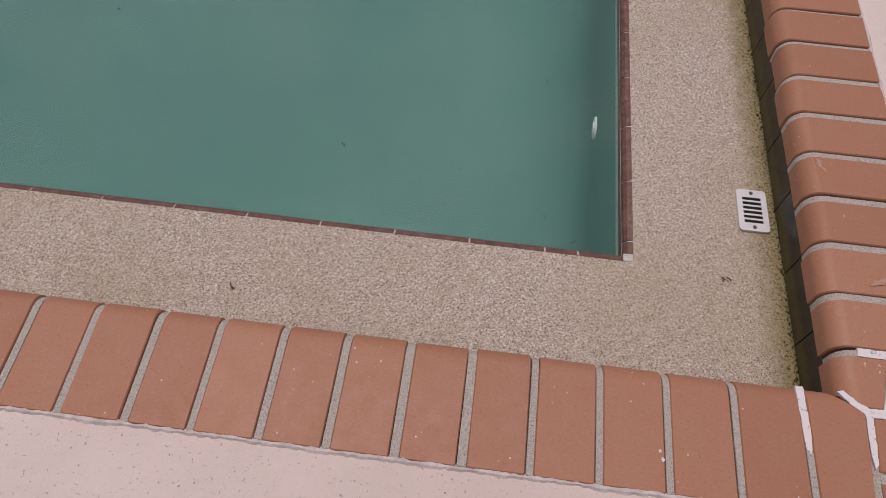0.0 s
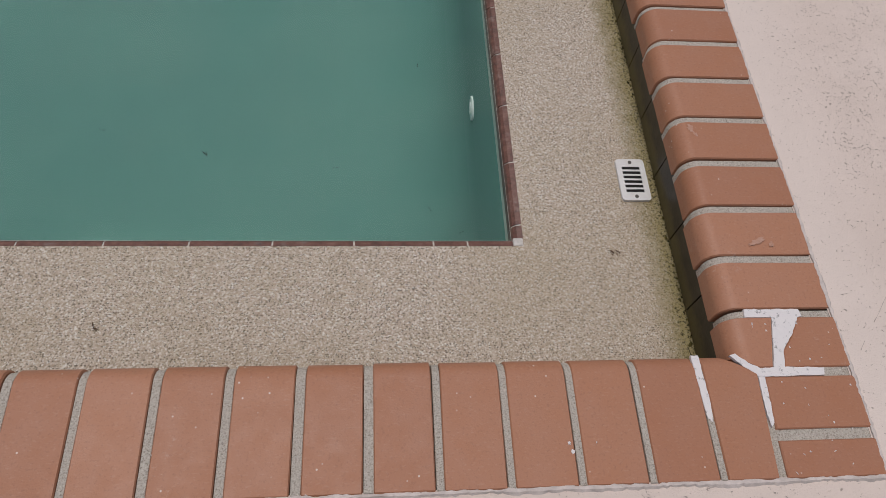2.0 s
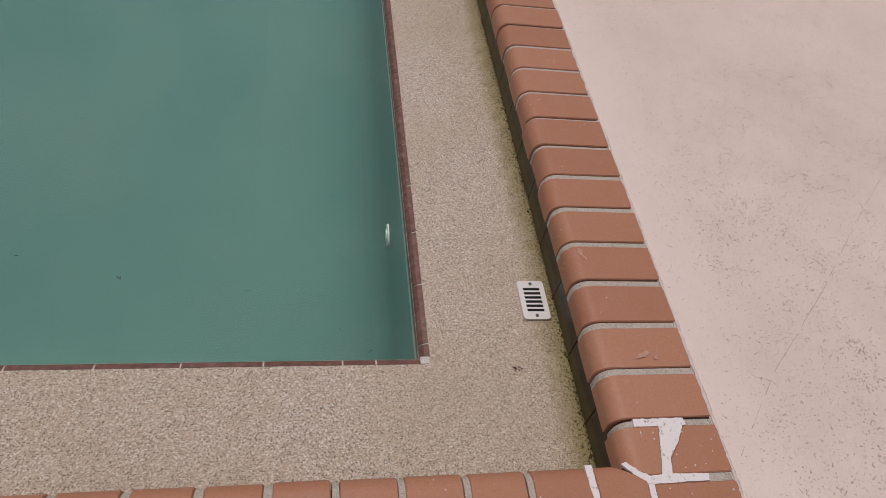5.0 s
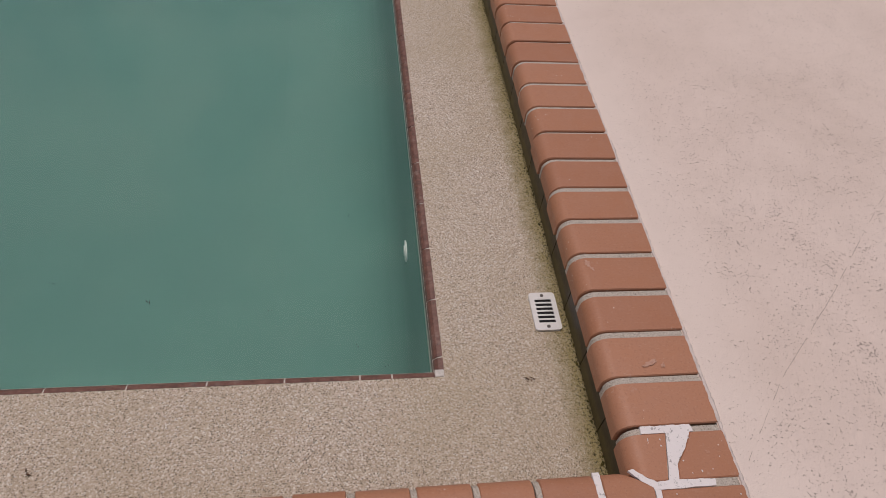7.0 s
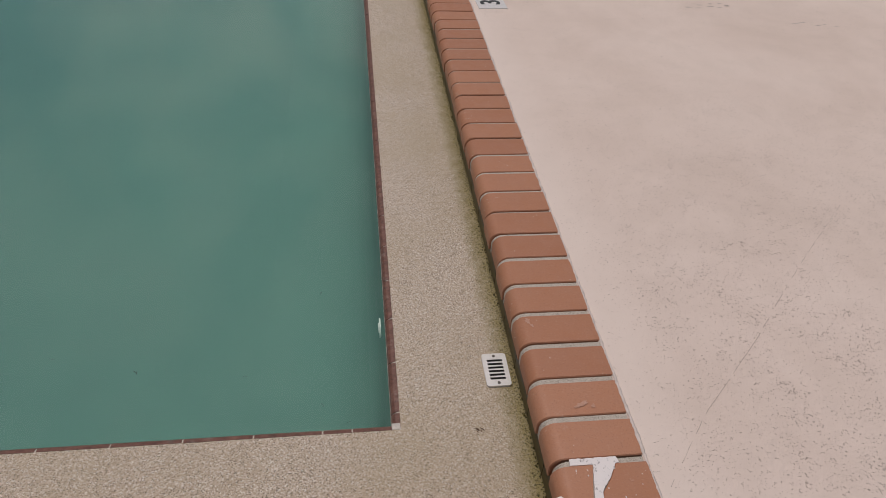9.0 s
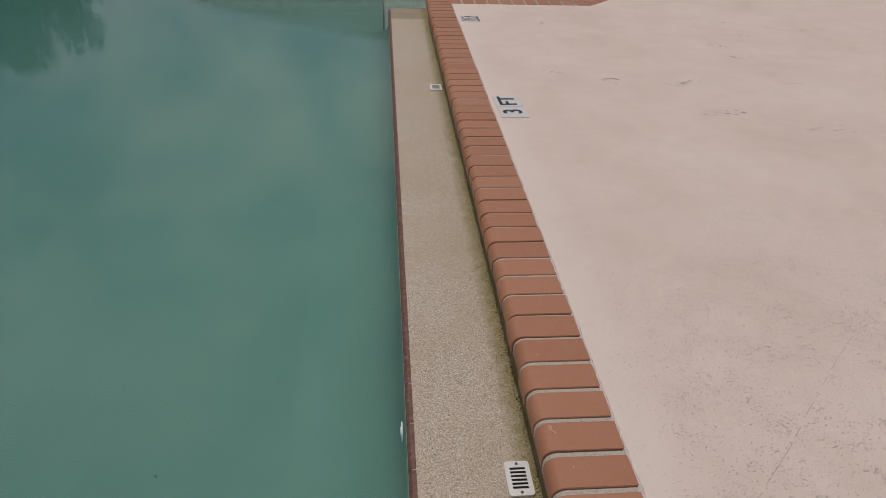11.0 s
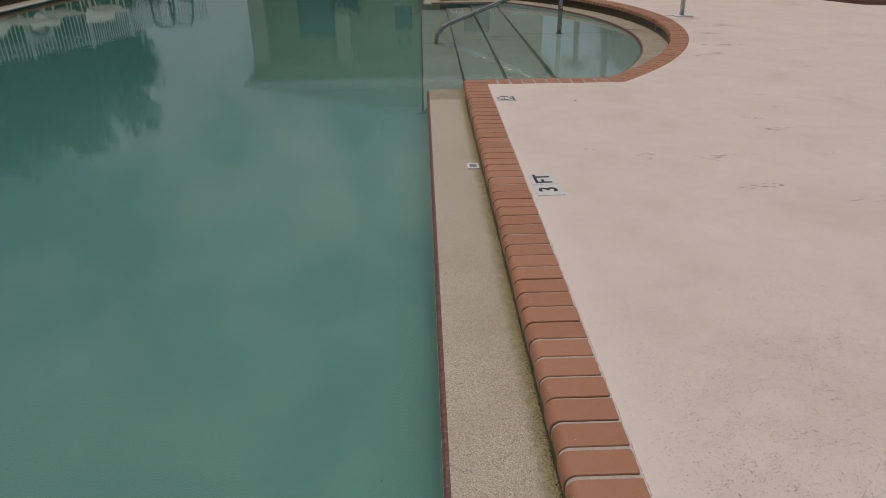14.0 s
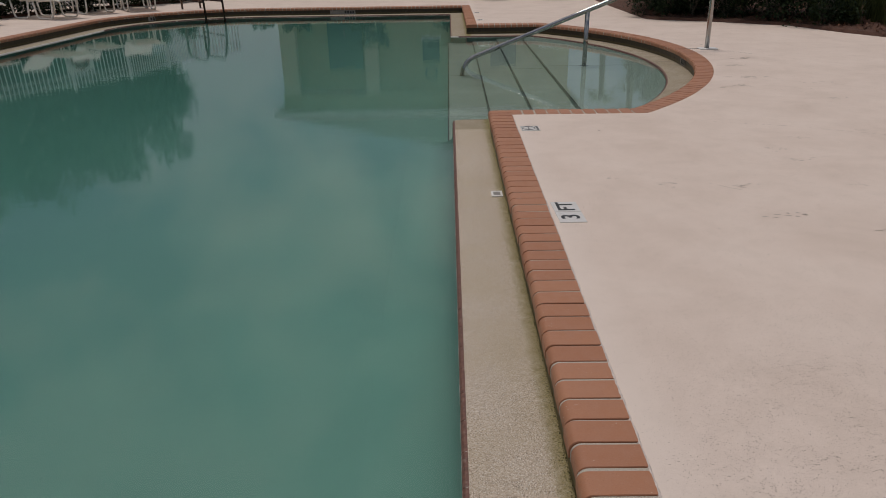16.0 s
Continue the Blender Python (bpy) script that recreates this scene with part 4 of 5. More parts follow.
M_CRACK = mat_plain("crack_dirt", (0.30, 0.245, 0.20), (0.54, 0.45, 0.39), 120, 0.95, 0)
crack([(0.03, -0.075), (0.17, 0.087), (0.293, 0.202), (0.385, 0.288), (0.481, 0.389), (0.64, 0.549), (0.924, 0.82)], 0.0008, 1, 0.0007)
crack([(0.98, 2.97), (1.06, 2.89), (1.17, 2.795)], 0.003, 2)
crack([(1.24, 4.69), (1.55, 4.47), (2.06, 4.31), (2.62, 4.01)], 0.004, 4)
crack([(2.94, 9.4), (3.05, 8.47), (3.35, 8.0)], 0.008, 5)


def scuff(x, y, size, seed):
    """A smudge of several small ragged patches in the paint."""
    r = random.Random(seed)
    bm = bmesh.new()
    for _ in range(9):
        cx, cy = x + r.gauss(0, size), y + r.gauss(0, size * 0.5)
        rx, ry, n = size * r.uniform(0.12, 0.5), size * r.uniform(0.05, 0.16), 12
        vs = []
        for k in range(n):
            t, q = 2 * math.pi * k / n, r.uniform(0.5, 1.2)
            vs.append(bm.verts.new((cx + rx * q * math.cos(t), cy + ry * q * math.sin(t), Z_DECK + 0.0006 + 0.0002 * (_ % 4))))
        bm.faces.new(vs)
    tagged(part("deck_scuff", bm, M_CRACK), "worn grey scuffs in the painted deck", "scuff", kind="structure")


for i, (x, y, sz) in enumerate(((3.09, 7.75, 0.10), (2.74, 7.2, 0.09), (2.63, 6.46, 0.10), (2.30, 5.93, 0.09), (3.13, 6.07, 0.07), (2.89, 5.32, 0.05), (1.95, 3.97, 0.04), (1.69, 3.68, 0.05), (1.74, 3.42, 0.05), (0.73, 2.96, 0.045), (1.15, 2.92, 0.045), (1.20, 2.44, 0.05), (1.62, 2.22, 0.04), (0.44, 3.08, 0.03), (2.38, 6.0, 0.05), (2.55, 4.15, 0.04), (1.80, 2.91, 0.03))):
    scuff(x, y, sz, 600 + i)


def litter(name, label, x, y, z, size, seed, n=5):
    """A few dry scraps that lie together."""
    r = random.Random(seed)
    bm = bmesh.new()
    for _ in range(n):
        cx, cy, a = x + r.uniform(-size, size) * 2, y + r.uniform(-size, size) * 1.2, r.uniform(0, 6.28)
        l, w = size * r.uniform(0.5, 1.4), size * r.uniform(0.15, 0.4)
        pts = [(l, 0, 0.0005), (0, w, 0.0018), (-l, 0, 0.0008), (0, -w, 0.0004)]
        vs = [bm.verts.new((cx + px * math.cos(a) - py * math.sin(a), cy + px * math.sin(a) + py * math.cos(a), z + pz)) for px, py, pz in pts]
        bm.faces.new(vs)
        lo = [bm.verts.new((v.co.x, v.co.y, z)) for v in vs]
        for i in range(4):
            bm.faces.new((vs[i], vs[(i + 1) % 4], lo[(i + 1) % 4], lo[i]))
    return tagged(part(name, bm, M_DEEP_BLACK if "speck" in name else M_DEBRIS), label, "debris")


litter("dry_scraps", "dry brown leaf scraps lying on the aggregate ledge", -0.285, 0.194, Z_LEDGE + 0.001, 0.004, 3, 7)
litter("dry_scrap", "tiny dark scrap lying on the aggregate ledge", -1.249, 0.05, Z_LEDGE + 0.001, 0.0045, 5, 3)
litter("dry_leaf", "small dark leaf lying on the painted deck", 0.612, 4.225, Z_DECK + 0.001, 0.012, 8, 3)
for i, (x, y) in enumerate(((-1.109, 0.43), (-0.839, 0.401), (-1.316, 0.492), (-0.589, 0.248), (-0.663, 0.69), (-0.648, 0.303), (-1.75, 0.78))):
    litter("floating_speck", "dark speck of dirt floating on the pool water", x, y, Z_WATER + 0.001, 0.0030 if i else 0.0055, 20 + i, 2)

# ---------------------------------------------------------------- handrail and ladder
rail = thing("handrail", "bent stainless steel handrail over the pool steps", "handrail", (0, 0, 0))
pipe("rail", rounded([(-0.345, 8.60, -0.88), (-0.315, 8.60, -0.115), (2.62, 8.58, 1.02), (2.87, 8.575, 0.96), (2.89, 8.573, Z_DECK)], 0.16, 8), 0.030, M_STEEL, rail, "", 14)
pipe("middle_post", [(1.29, 8.59, -0.275), (1.29, 8.59, 0.492)], 0.030, M_STEEL, rail, "", 14)
bm = bmesh.new()
disc(bm, 1.29, 8.59, -0.268, 0.06, 0.014, 20)
part("foot_collar", bm, M_STEEL, rail)
esc = part("escutcheon", slab(2.79, 3.02, 8.50, 8.65, Z_DECK, 0.013, 0.006), M_PLASTIC, rail, "white deck plate")
# dark joint that runs along the axis of the alcove
for x0, x1, z in ((-0.50, -0.135, -0.879), (-0.065, 0.285, -0.669), (0.355, 0.735, -0.459), (0.805, 2.18, -0.274), (2.215, 2.47, Z_LEDGE)):
    tagged(part("step_joint", slab(x0, x1, 8.605, 8.62, z - 0.004, z + 0.0015), M_BLACK_TILE), "thin dark joint across the alcove steps", "joint", kind="structure")
tagged(part("coping_joint", slab(2.49, 2.80, 8.606, 8.616, -0.01, 0.0015), M_BLACK_TILE), "dark expansion joint through the brick coping", "joint", kind="structure")

lad = thing("pool_ladder", "dark bronze pool ladder at the rounded corner", "pool ladder", (-6.42, 16.60, Z_DECK), 222)
for s in (-0.23, 0.23):
    pipe("ladder_rail", rounded([(s, -0.70, 0.0), (s, -0.70, 0.78), (s, 0.38, 0.78), (s, 0.60, 0.25), (s, 0.60, -0.95)], 0.22, 7), 0.024, M_BRONZE, lad)
    pipe("side_bar", [(s, -0.70, 0.20), (s, 0.58, 0.22)], 0.018, M_BRONZE, lad)
for z in (-0.30, -0.55, -0.80):
    part("tread", slab(-0.23, 0.23, 0.56, 0.64, z - 0.015, z + 0.015, 0.006), M_BRONZE, lad)


# ---------------------------------------------------------------- loungers
def lounger(at, turn):
    """A chaise: its foot end at the origin, its head along -y."""
    c = thing("lounger", "cream sling chaise lounger with its backrest raised on the deck", "lounger", at, turn, "loungers round the pool")
    w, h = 0.32, 0.40
    for s in (-w, w):
        pipe("side_rail", rounded([(s, 0.0, h - 0.03), (s, -0.08, h), (s, -1.22, h)], 0.1, 4), 0.021, M_FRAME, c, "", 8)
    for s in (-w, w):
        pipe("back_rail", rounded([(s, -1.18, h - 0.01), (s, -1.30, h + 0.04), (s, -1.70, h + 0.36), (s * 0.9, -1.75, h + 0.40)], 0.08, 4), 0.020, M_FRAME, c, "", 8)
    for y0, y1 in ((-0.26, -0.84), (-1.00, -1.56)):
        for s in (-w, w):
            pipe("leg", rounded([(s * 0.98, y0, h - 0.02), (s * 0.98, y0 - 0.06, 0.022), (s * 0.98, y1 + 0.06, 0.022), (s * 0.98, y1, h - 0.02)], 0.10, 5), 0.019, M_FRAME, c, "", 8)
    for y, z in ((-0.04, h - 0.01), (-0.64, h - 0.03), (-1.02, h - 0.03), (-1.20, h - 0.02)):
        pipe("cross_bar", [(-w, y, z), (w, y, z)], 0.017, M_FRAME, c, "", 8)
    pipe("cross_bar", [(-w * 0.9, -1.75, h + 0.40), (w * 0.9, -1.75, h + 0.40)], 0.017, M_FRAME, c, "", 8)
    bm = bmesh.new()
    rows = []
    prof = [(-0.05, h - 0.005), (-0.35, h - 0.025), (-0.7, h - 0.03), (-1.05, h - 0.022), (-1.20, h + 0.0), (-1.32, h + 0.06), (-1.52, h + 0.22), (-1.73, h + 0.38)]
    for y, z in prof:
        rows.append([bm.verts.new((x, y, z + d)) for x, d in ((-w, 0.012), (-w / 2, 0.0), (0, -0.004), (w / 2, 0.0), (w, 0.012))])
    for a, b in zip(rows, rows[1:]):
        for i in range(4):
            bm.faces.new((a[i], a[i + 1], b[i + 1], b[i]))
    bmesh.ops.recalc_face_normals(bm, faces=bm.faces)
    bmesh.ops.solidify(bm, geom=bm.faces[:], thickness=0.008)
    part("sling", bm, M_SLING, c, "cream sling fabric", True)
    return c


def facing(x0, y0, x1, y1):
    """A lounger's place from its foot to its head."""
    return (x0, y0, Z_DECK), math.degrees(math.atan2(x1 - x0, y0 - y1))


base = lounger(*facing(-9.43, 13.25, -11.1, 13.8))
for spot in ((-8.5, 14.6, -10.2, 15.35), (-8.35, 15.72, -9.75, 16.95), (-7.7, 16.3, -8.75, 17.8)):
    at, turn = facing(*spot)
    copy_thing(base, pose(*at, 0, 0, turn))
for x, y, tn in ((0.95, 20.3, 168), (2.35, 20.1, 176)):
    copy_thing(base, pose(x, y, Z_DECK, 0, 0, tn - 180))


# ---------------------------------------------------------------- fence
def fence_panel(a, b, h=1.5):
    a, b = Vector(a), Vector(b)
    d = b - a
    f = thing("fence_panel", "white metal picket fence panel behind the loungers", "fence", (a.x, a.y, Z_DECK), math.degrees(math.atan2(d.y, d.x)), "pool fence")
    l = d.length
    part("post", slab(-0.03, 0.03, -0.03, 0.03, 0.0, h + 0.06, 0.006), M_FENCE, f)
    for z in (0.12, h - 0.28, h - 0.10):
        part("rail", slab(0.03, l - 0.03, -0.015, 0.015, z - 0.018, z + 0.018), M_FENCE, f)
    n = int(l / 0.105)
    for i in range(1, n):
        x = l * i / n
        shared("picket", PICKET[h], pose(x, 0, 0), f)
    return f


PICKET = {}
for h in (1.5,):
    bm = slab(-0.010, 0.010, -0.008, 0.008, 0.06, h)
    PICKET[h] = piece("picket", bm, M_FENCE)
FENCE = [(-14.6, 9.0), (-13.4, 11.2), (-12.2, 13.3), (-11.1, 15.2), (-10.1, 16.9), (-9.3, 18.4), (-8.95, 20.3), (-8.8, 22.3), (-7.6, 23.5)]
for a, b in zip(FENCE, FENCE[1:]):
    fence_panel(a, b)
rs = thing("life_ring_station", "white board on the fence carrying a dark life ring", "life ring", (-9.98, 16.98, Z_DECK), 62)
part("board", slab(-0.36, 0.36, -0.13, -0.09, 0.38, 1.12, 0.01), M_WHITE_TRIM, rs)
bm = bmesh.new()
tube(bm, [(0.22 * math.cos(t), -0.19, 0.76 + 0.24 * math.sin(t)) for t in (2 * math.pi * k / 32 for k in range(32))], 0.045, 10, True)
part("life_ring", bm, M_RING, rs, "dark weathered life ring", True)
part("hook", slab(-0.02, 0.02, -0.20, -0.12, 0.95, 0.98), M_FENCE, rs)


# ---------------------------------------------------------------- plants
def leaf_mesh(bm, p, d, up, l, w):
    s = d.cross(up)
    if s.length < 1e-3:
        s = d.orthogonal()
    s.normalize()
    n = s.cross(d).normalized()
    bm.faces.new([bm.verts.new(p), bm.verts.new(p + d * l * 0.5 + s * w - n * l * 0.06), bm.verts.new(p + d * l), bm.verts.new(p + d * l * 0.5 - s * w - n * l * 0.06)])


def clumps(name, centres, leaves, size, material, parent, seed, label=""):
    """Leaves gathered round many clump centres (x, y, z, radius)."""
    r = random.Random(seed)
    bm = bmesh.new()
    for cx, cy, cz, rad in centres:
        for _ in range(leaves):
            v = Vector((r.gauss(0, 1), r.gauss(0, 1), r.gauss(0, 0.8)))
            v = v.normalized() * rad * r.random() ** 0.4
            d = (v.normalized() + Vector((r.uniform(-0.8, 0.8), r.uniform(-0.8, 0.8), r.uniform(-0.5, 0.6)))).normalized()
            leaf_mesh(bm, Vector((cx, cy, cz)) + v, d, Vector((0, 0, 1)), size * r.uniform(0.6, 1.3), size * 0.3)
    return part(name, bm, material, parent, label)


def tree(x, y, h, spread, seed, label):
    r = random.Random(seed)
    t = thing("tree", label, "tree", (x, y, -0.02), 0, "trees behind the fence")
    bm = bmesh.new()
    top = h * 0.5
    for k in range(8):
        z0, z1 = top * k / 8, top * (k + 1) / 8
        r0, r1 = 0.22 * (1 - 0.6 * k / 8) + (0.1 if k == 0 else 0), 0.22 * (1 - 0.6 * (k + 1) / 8)
        bmesh.ops.create_cone(bm, cap_ends=False, segments=10, radius1=r0, radius2=r1, depth=z1 - z0, matrix=Matrix.Translation((0.05 * math.sin(k), 0.04 * math.cos(k * 2), (z0 + z1) / 2)))
    part("trunk", bm, M_BARK, t)
    cs = []
    bm = bmesh.new()
    for k in range(11):
        a, e = r.uniform(0, 6.28), r.uniform(0.25, 1.1)
        l = spread * r.uniform(0.55, 1.0)
        p0 = Vector((0, 0, top * r.uniform(0.5, 1.0)))
        p1 = p0 + Vector((math.cos(a) * math.cos(e), math.sin(a) * math.cos(e), math.sin(e))) * l
        tube(bm, [p0, (p0 + p1) / 2 + Vector((0, 0, 0.15)), p1], 0.045, 6)
        for _ in range(9):
            q = p0.lerp(p1, r.uniform(0.35, 1.08)) + Vector((r.gauss(0, 0.14), r.gauss(0, 0.14), r.gauss(0, 0.11))) * spread
            q.z = min(max(q.z, h * 0.16), h - 0.3)
            cs.append((*q, spread * r.uniform(0.13, 0.25)))
    part("branching", bm, M_BARK, t)
    clumps("crown", cs, 190, 0.24, M_LEAF_TREE, t, seed + 1)
    return t


tree(-14.2, 22.6, 7.9, 3.4, 11, "broad dark green tree behind the pool fence")
tree(-14.6, 30.0, 7.4, 3.3, 12, "broad dark green tree behind the pool fence")
tree(-18.2, 18.6, 6.2, 3.2, 13, "lower dark green tree behind the pool fence")
tree(-17.8, 26.0, 7.6, 3.6, 14, "broad dark green tree behind the pool fence")
tree(-19.5, 33.5, 8.2, 3.6, 15, "broad dark green tree behind the pool fence")


def bed(name, pts, label):
    """A mulch bed: a low mound with chips on it."""
    bm = bmesh.new()
    vs = [bm.verts.new((x, y, Z_DECK - 0.002)) for x, y in pts]
    f = bm.faces.new(vs)
    if f.normal.z < 0:
        f.normal_flip()
    r = bmesh.ops.extrude_face_region(bm, geom=[f])
    cx, cy = sum(p[0] for p in pts) / len(pts), sum(p[1] for p in pts) / len(pts)
    for v in r["geom"]:
        if isinstance(v, bmesh.types.BMVert):
            v.co.z = 0.045
            k = 0.06 / max(0.3, math.hypot(v.co.x - cx, v.co.y - cy))
            v.co.x += (cx - v.co.x) * k
            v.co.y += (cy - v.co.y) * k
    bmesh.ops.recalc_face_normals(bm, faces=bm.faces)
    tagged(part(name, bm, M_MULCH), label, "mulch bed", kind="structure")


def chips(x0, x1, y0, y1, inside, n, seed):
    r = random.Random(seed)
    bm = bmesh.new()
    for _ in range(n):
        x, y = r.uniform(x0, x1), r.uniform(y0, y1)
        if not inside(x, y):
            continue
        d = Vector((r.uniform(-1, 1), r.uniform(-1, 1), r.uniform(-0.3, 0.5))).normalized()
        leaf_mesh(bm, Vector((x, y, 0.045 + r.uniform(0, 0.03))), d, Vector((0, 0, 1)), r.uniform(0.04, 0.11), r.uniform(0.008, 0.018))
    tagged(part("bark_chips", bm, M_CHIP), "loose red-brown bark chips over the planting bed", "mulch", kind="stuff")


EDGE = [(3.3, 19.0), (3.22, 16.2), (3.2, 12.9), (3.35, 12.62), (4.16, 12.15), (5.2, 11.3), (5.55, 10.15), (5.85, 9.5), (7.2, 9.0), (9.5, 8.6)]
bed("mulch_bed", EDGE + [(13.5, 9.0), (13.5, 19.0)], "red-brown bark mulch bed with hedge and grasses")


def behind_edge(x, y):
    for (xa, ya), (xb, yb) in zip(EDGE, EDGE[1:]):
        if min(xa, xb) <= x <= max(xa, xb) and xb - xa > 0.05 and y < ya + (yb - ya) * (x - xa) / (xb - xa) + 0.03:
            return False
    return x > 3.3


chips(3.2, 9.0, 8.6, 15.0, behind_edge, 9000, 31)


def shrub(x, y, w, h, seed, label, group, leaves=150, mat=None, size=0.06):
    r = random.Random(seed)
    s = thing("shrub", label, "shrub", (x, y, 0.04), 0, group)
    bm = bmesh.new()
    cs = []
    for k in range(9):
        a = r.uniform(0, 6.28)
        q = Vector((math.cos(a) * w * r.uniform(0.2, 0.9), math.sin(a) * w * r.uniform(0.2, 0.9), h * r.uniform(0.45, 0.95)))
        tube(bm, [(0, 0, 0), (q.x * 0.4, q.y * 0.4, q.z * 0.5), q], 0.012, 5)
    part("stem", bm, M_BARK, s)
    for k in range(34):
        a, rad = r.uniform(0, 6.28), w * math.sqrt(r.random())
        cs.append((math.cos(a) * rad, math.sin(a) * rad, r.uniform(0.10, 0.95) * h, w * r.uniform(0.22, 0.38)))
    clumps("foliage", cs, leaves, size, mat or M_LEAF_HEDGE, s, seed + 1)
    return s


for i, (x, y) in enumerate(((3.75, 14.15), (3.95, 13.45), (3.7, 13.2), (4.1, 12.9), (4.6, 12.55), (5.2, 12.05), (5.75, 11.3), (4.75, 13.2), (5.45, 12.65), (6.15, 12.2), (4.3, 14.2), (5.1, 13.9), (6.0, 13.3), (6.9, 12.6), (4.2, 15.6), (4.6, 17.2), (7.9, 12.6))):
    shrub(x, y, 0.62, 1.15, 50 + i, "dense dark green hedge shrub in the mulch bed", "hedge shrubs", 110)


def tuft(x, y, h, seed):
    r = random.Random(seed)
    bm = bmesh.new()
    for _ in range(150):
        a, lean = r.uniform(0, 6.28), r.uniform(0.05, 0.65)
        l, w = h * r.uniform(0.55, 1.1), r.uniform(0.003, 0.006)
        d = Vector((math.cos(a), math.sin(a), 0))
        s = Vector((-d.y, d.x, 0)) * w
        b0 = Vector((r.gauss(0, 0.05), r.gauss(0, 0.05), 0))
        prev = None
        for k in range(5):
            t = k / 4
            p = b0 + d * lean * l * t * t + Vector((0, 0, l * (t - 0.25 * lean * t * t)))
            cur = (bm.verts.new(p - s * (1 - t * 0.9)), bm.verts.new(p + s * (1 - t * 0.9)))
            if prev:
                bm.faces.new((prev[0], prev[1], cur[1], cur[0]))
            prev = cur
    ob = part("grass_tuft", bm, M_GRASS)
    ob.matrix_basis = pose(x, y, 0.04)
    return tagged(ob, "arching ornamental grass tuft in the mulch bed", "grass tuft", "ornamental grasses")


for i, (x, y) in enumerate(((6.05, 10.95), (6.45, 10.55), (6.95, 10.5), (7.35, 10.2), (6.6, 11.2), (7.2, 10.9), (7.9, 10.4), (7.7, 11.2), (5.75, 11.5), (8.3, 10.9), (6.45, 13.1), (6.4, 12.5), (6.38, 11.9), (6.75, 11.6), (6.1, 11.4), (7.0, 12.2))):
    tuft(x, y, 0.85 + 0.1 * math.sin(i * 2.1), 90 + i)

bed("fence_mulch_bed", [(-13.2, 11.0), (-11.55, 12.7), (-10.6, 14.3), (-10.2, 15.5), (-9.9, 16.4), (-9.45, 17.4), (-8.95, 18.2), (-8.2, 19.3), (-7.2, 20.3), (-6.9, 22.9), (-7.5, 23.3), (-8.7, 22.2), (-8.85, 20.3), (-9.2, 18.45), (-10.0, 16.95), (-11.0, 15.25), (-12.1, 13.35), (-13.3, 11.25)], "dark brown mulch strip along the foot of the fence")

for i, (x, y) in enumerate(((-12.0, 12.55), (-11.5, 13.45), (-10.95, 14.35), (-10.5, 15.2), (-10.0, 16.05), (-9.55, 16.9), (-9.15, 17.7), (-8.6, 18.6), (-8.25, 19.5))):
    shrub(x, y, 0.50, 0.52, 160 + i, "low dark clipped shrub along the foot of the fence", "fence shrubs", 70, None, 0.07)

# ---------------------------------------------------------------- clubhouse beyond the far end
BY = 24.0
house = thing("clubhouse", "single-storey yellow stucco clubhouse with a columned porch and hipped roof", "building", (0, 0, Z_DECK))
part("rear_wall", slab(-6.4, 3.75, BY + 0.7, BY + 8.0, 0.0, 3.15), M_STUCCO, house, "yellow stucco wall")
part("beam", slab(-6.45, 3.8, BY - 0.15, BY + 0.2, 3.08, 3.62, 0.01), M_STUCCO, house, "yellow stucco porch beam")
part("soffit", slab(-6.4, 3.75, BY + 0.2, BY + 0.7, 3.10, 3.16), M_WHITE_TRIM, house)
part("wing", slab(-3.05, 3.72, BY + 0.25, BY + 0.7, 0.0, 3.09), M_STUCCO, house, "yellow stucco wall")
for x0, x1 in ((-6.4, -5.85), (-3.47, -3.0)):
    part("column", slab(x0, x1, BY - 0.12, BY + 0.24, 0.0, 3.08, 0.01), M_STUCCO_PALE, house, "pale square porch column")
part("fascia", slab(-6.75, 4.35, BY - 0.62, BY - 0.55, 3.60, 3.80), M_WHITE_TRIM, house)
bm = bmesh.new()
lo = [bm.verts.new(p) for p in ((-6.8, BY - 0.6, 3.72), (4.4, BY - 0.6, 3.72), (4.4, BY + 8.6, 3.72), (-6.8, BY + 8.6, 3.72))]
r0, r1 = bm.verts.new((0.1, BY + 4.0, 6.3)), bm.verts.new((0.6, BY + 4.0, 6.3))
for f in ((lo[0], lo[1], r1, r0), (lo[1], lo[2], r1), (lo[2], lo[3], r0, r1), (lo[3], lo[0], r0), tuple(reversed(lo))):
    bm.faces.new(f)
bmesh.ops.recalc_face_normals(bm, faces=bm.faces)
part("roof", bm, M_ROOF, house, "grey hipped shingle roof")
door = part("door", slab(-4.85, -3.62, BY + 0.62, BY + 0.70, 0.0, 2.35, 0.006), M_DOOR, house, "dark green double door")
part("door_handle", slab(-4.26, -4.22, BY + 0.56, BY + 0.62, 0.95, 1.2), M_STEEL, door)
win = part("window", slab(-1.45, -0.85, BY + 0.2, BY + 0.252, 1.25, 2.05), M_GLASS, house, "dark notice window")
part("window_frame", slab(-1.5, -0.8, BY + 0.21, BY + 0.248, 1.19, 1.25), M_WHITE_TRIM, win)
bm = bmesh.new()
tube(bm, [(-1.15 + 0.2 * math.cos(t), BY + 0.22, 2.42 + 0.2 * math.sin(t)) for t in (2 * math.pi * k / 24 for k in range(24))], 0.03, 8, True)
part("wall_ring", bm, M_DOOR, house, "dark ring hung on the wall")
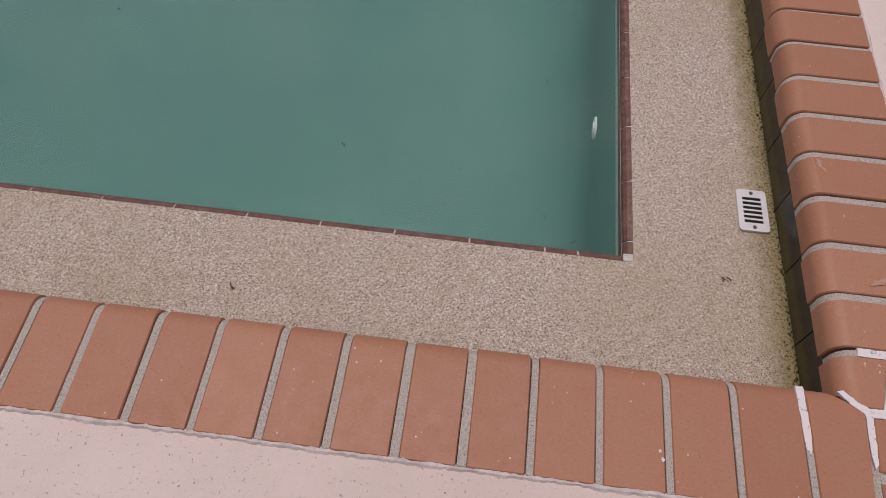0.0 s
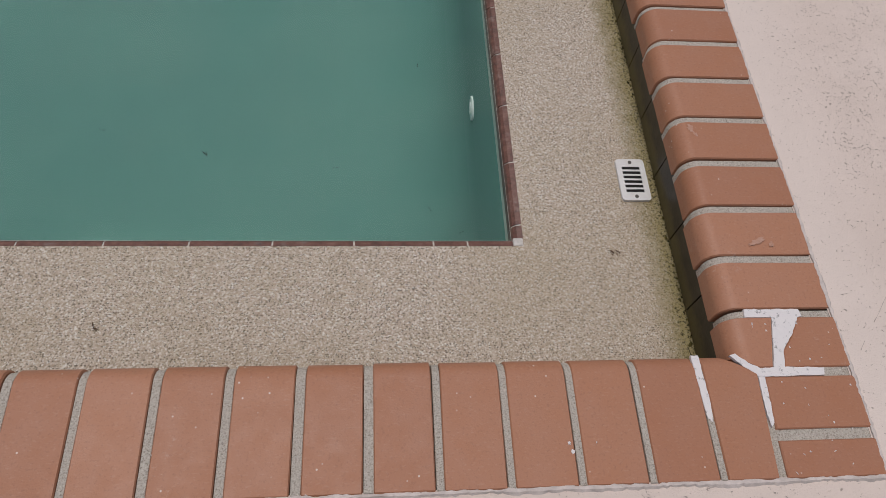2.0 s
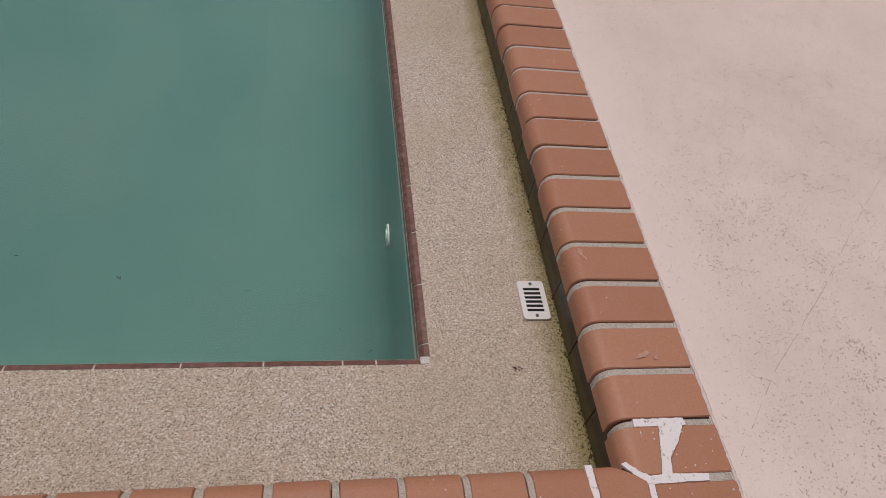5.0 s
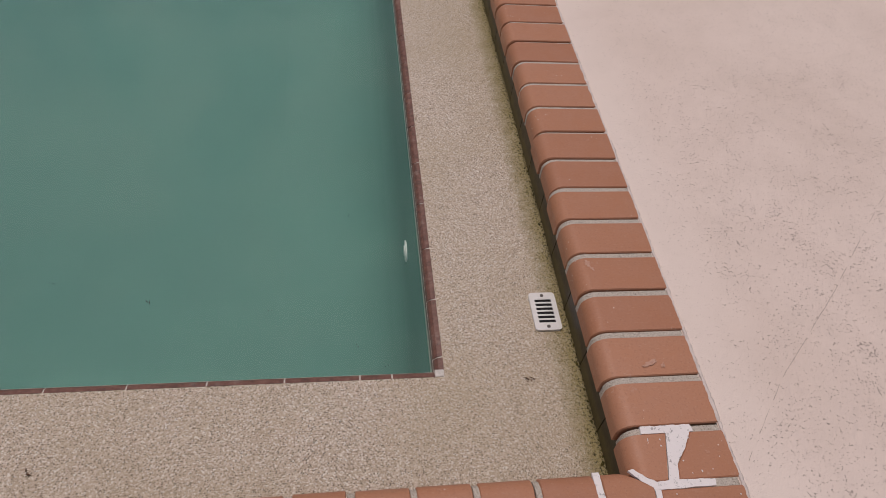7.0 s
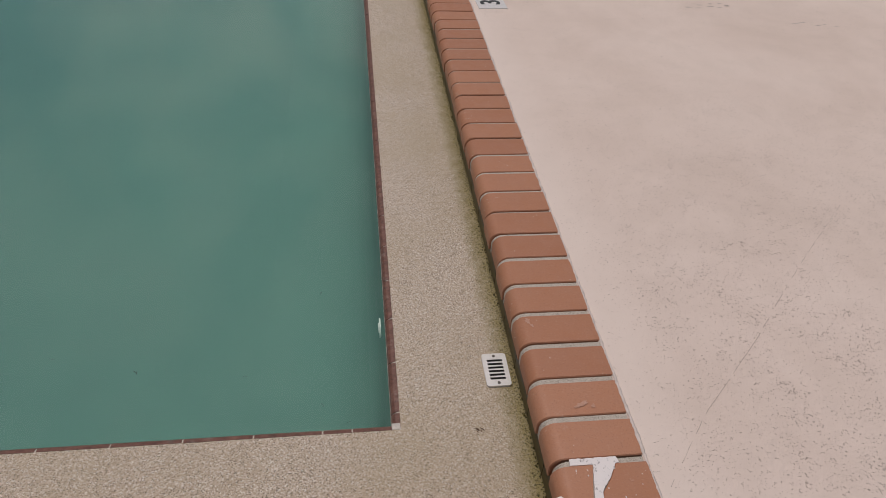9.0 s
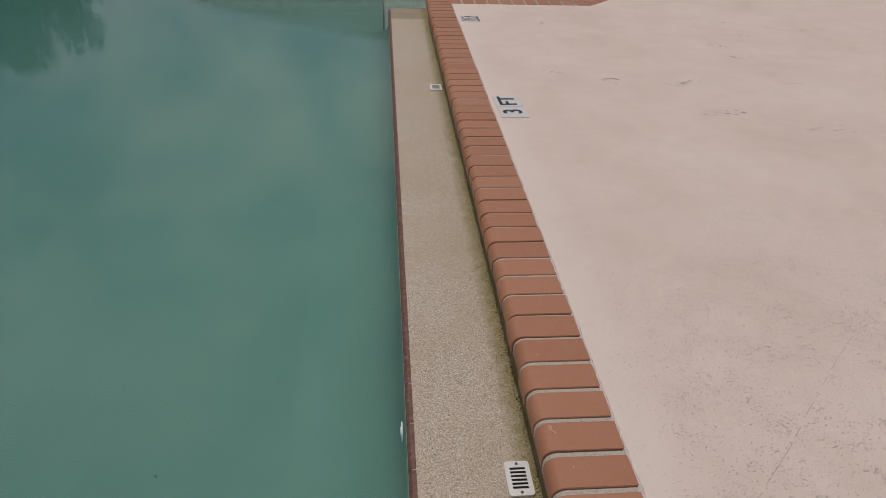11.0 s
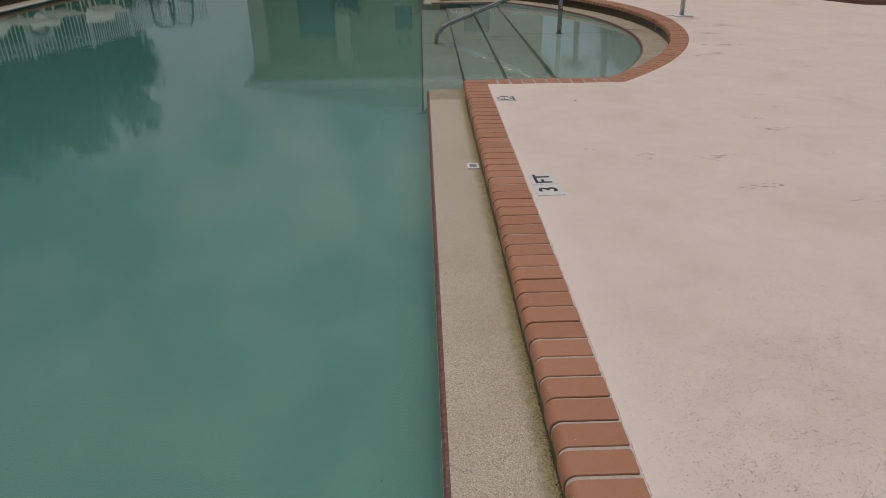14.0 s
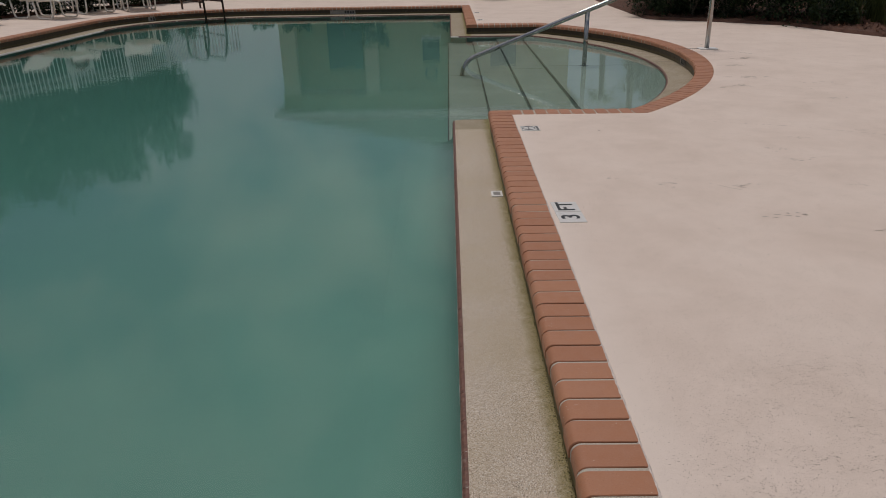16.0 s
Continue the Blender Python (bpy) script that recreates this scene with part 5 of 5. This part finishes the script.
for x in (1.4,):
    w = part("window", slab(x - 0.45, x + 0.45, BY + 0.21, BY + 0.255, 0.9, 2.2), M_GLASS, house)
    part("window_sill", slab(x - 0.52, x + 0.52, BY + 0.15, BY + 0.25, 0.84, 0.90), M_WHITE_TRIM, w)
bed("far_mulch_bed", [(-5.7, 20.6), (0.1, 20.6), (0.1, 22.6), (-5.7, 22.6)], "dark red-brown mulch bed before the clubhouse")
for i, (x, y) in enumerate(((-5.2, 21.6), (-3.2, 21.6), (-2.85, 21.8), (-0.5, 21.7), (-6.6, 23.0))):
    shrub(x, y, 0.42, 0.6 if i != 2 else 1.15, 120 + i, "round green shrub before the clubhouse", "clubhouse shrubs", 60, M_LEAF_TREE, 0.09)


def palm(x, y, h, seed):
    r = random.Random(seed)
    p = thing("palm_tree", "tall slim palm with a rough grey trunk beside the clubhouse", "palm", (x, y, -0.02), 0, "palms")
    bm = bmesh.new()
    n = 14
    for k in range(n):
        bmesh.ops.create_cone(bm, cap_ends=True, segments=10, radius1=0.17 - 0.004 * k, radius2=0.15 - 0.004 * k, depth=h / n, matrix=Matrix.Translation((0.01 * k, 0, h * (k + 0.5) / n)))
    part("trunk", bm, M_BARK, p)
    for k in range(16):
        a, e = 6.28 * k / 16 + r.uniform(-0.2, 0.2), r.uniform(-0.2, 0.9)
        bm = bmesh.new()
        d = Vector((math.cos(a), math.sin(a), 0))
        l = r.uniform(0.6, 0.95)
        for j in range(16):
            t = j / 15
            c = Vector((0.13, 0, h)) + d * l * t * math.cos(e) + Vector((0, 0, l * (t * math.sin(e) - 0.55 * t * t)))
            s = Vector((-d.y, d.x, 0))
            for q in (-1, 1):
                leaf_mesh(bm, c, (d * 0.6 + s * q - Vector((0, 0, 0.35))).normalized(), Vector((0, 0, 1)), 0.42 * (1 - 0.6 * t), 0.02)
        part("frond", bm, M_LEAF_TREE, p)
    return p


palm(6.25, 25.6, 4.55, 5)
palm(6.1, 30.0, 4.6, 6)


# ---------------------------------------------------------------- drips and smears on the bricks
def splat(x, y, rx, ry, turn, seed, material, z=0.0014):
    """A thin dried splash with a ragged outline."""
    r = random.Random(seed)
    bm = bmesh.new()
    n = 22
    a = radians(turn)
    rim, mid = [], bm.verts.new((x, y, z + 0.0002))
    for k in range(n):
        t = 2 * math.pi * k / n
        q = r.uniform(0.55, 1.15)
        px, py = rx * q * math.cos(t), ry * q * math.sin(t)
        rim.append(bm.verts.new((x + px * math.cos(a) - py * math.sin(a), y + px * math.sin(a) + py * math.cos(a), z - 0.0008)))
    for k in range(n):
        bm.faces.new((mid, rim[k], rim[(k + 1) % n]))
    return tagged(part("paint_drip", bm, material), "small pale dried drip on a coping brick", "paint drip", "drips on the bricks")


M_DRIP = mat_plain("dried_paint_drip", (0.45, 0.225, 0.14), (0.50, 0.31, 0.235), 150, 0.8, 0.0005)
splat(-0.157, 0.376, 0.007, 0.011, 10, 1, M_DRIP)
splat(-0.150, 0.362, 0.004, 0.006, 40, 2, M_DRIP)
splat(-0.092, 0.128, 0.020, 0.006, 25, 3, M_DRIP)
splat(-0.068, 0.122, 0.008, 0.004, 70, 4, M_DRIP)
splat(-0.478, -0.211, 0.0025, 0.003, 0, 5, M_CAULK)
splat(-0.474, -0.223, 0.003, 0.004, 0, 6, M_CAULK)
splat(-0.437, -0.211, 0.0015, 0.002, 0, 7, M_CAULK)
for i in range(26):
    r = random.Random(300 + i)
    splat(r.uniform(-0.15, -0.005), r.uniform(-0.265, -0.02), r.uniform(0.0008, 0.0022), r.uniform(0.0008, 0.003), r.uniform(0, 180), 400 + i, M_CAULK, 0.0012)
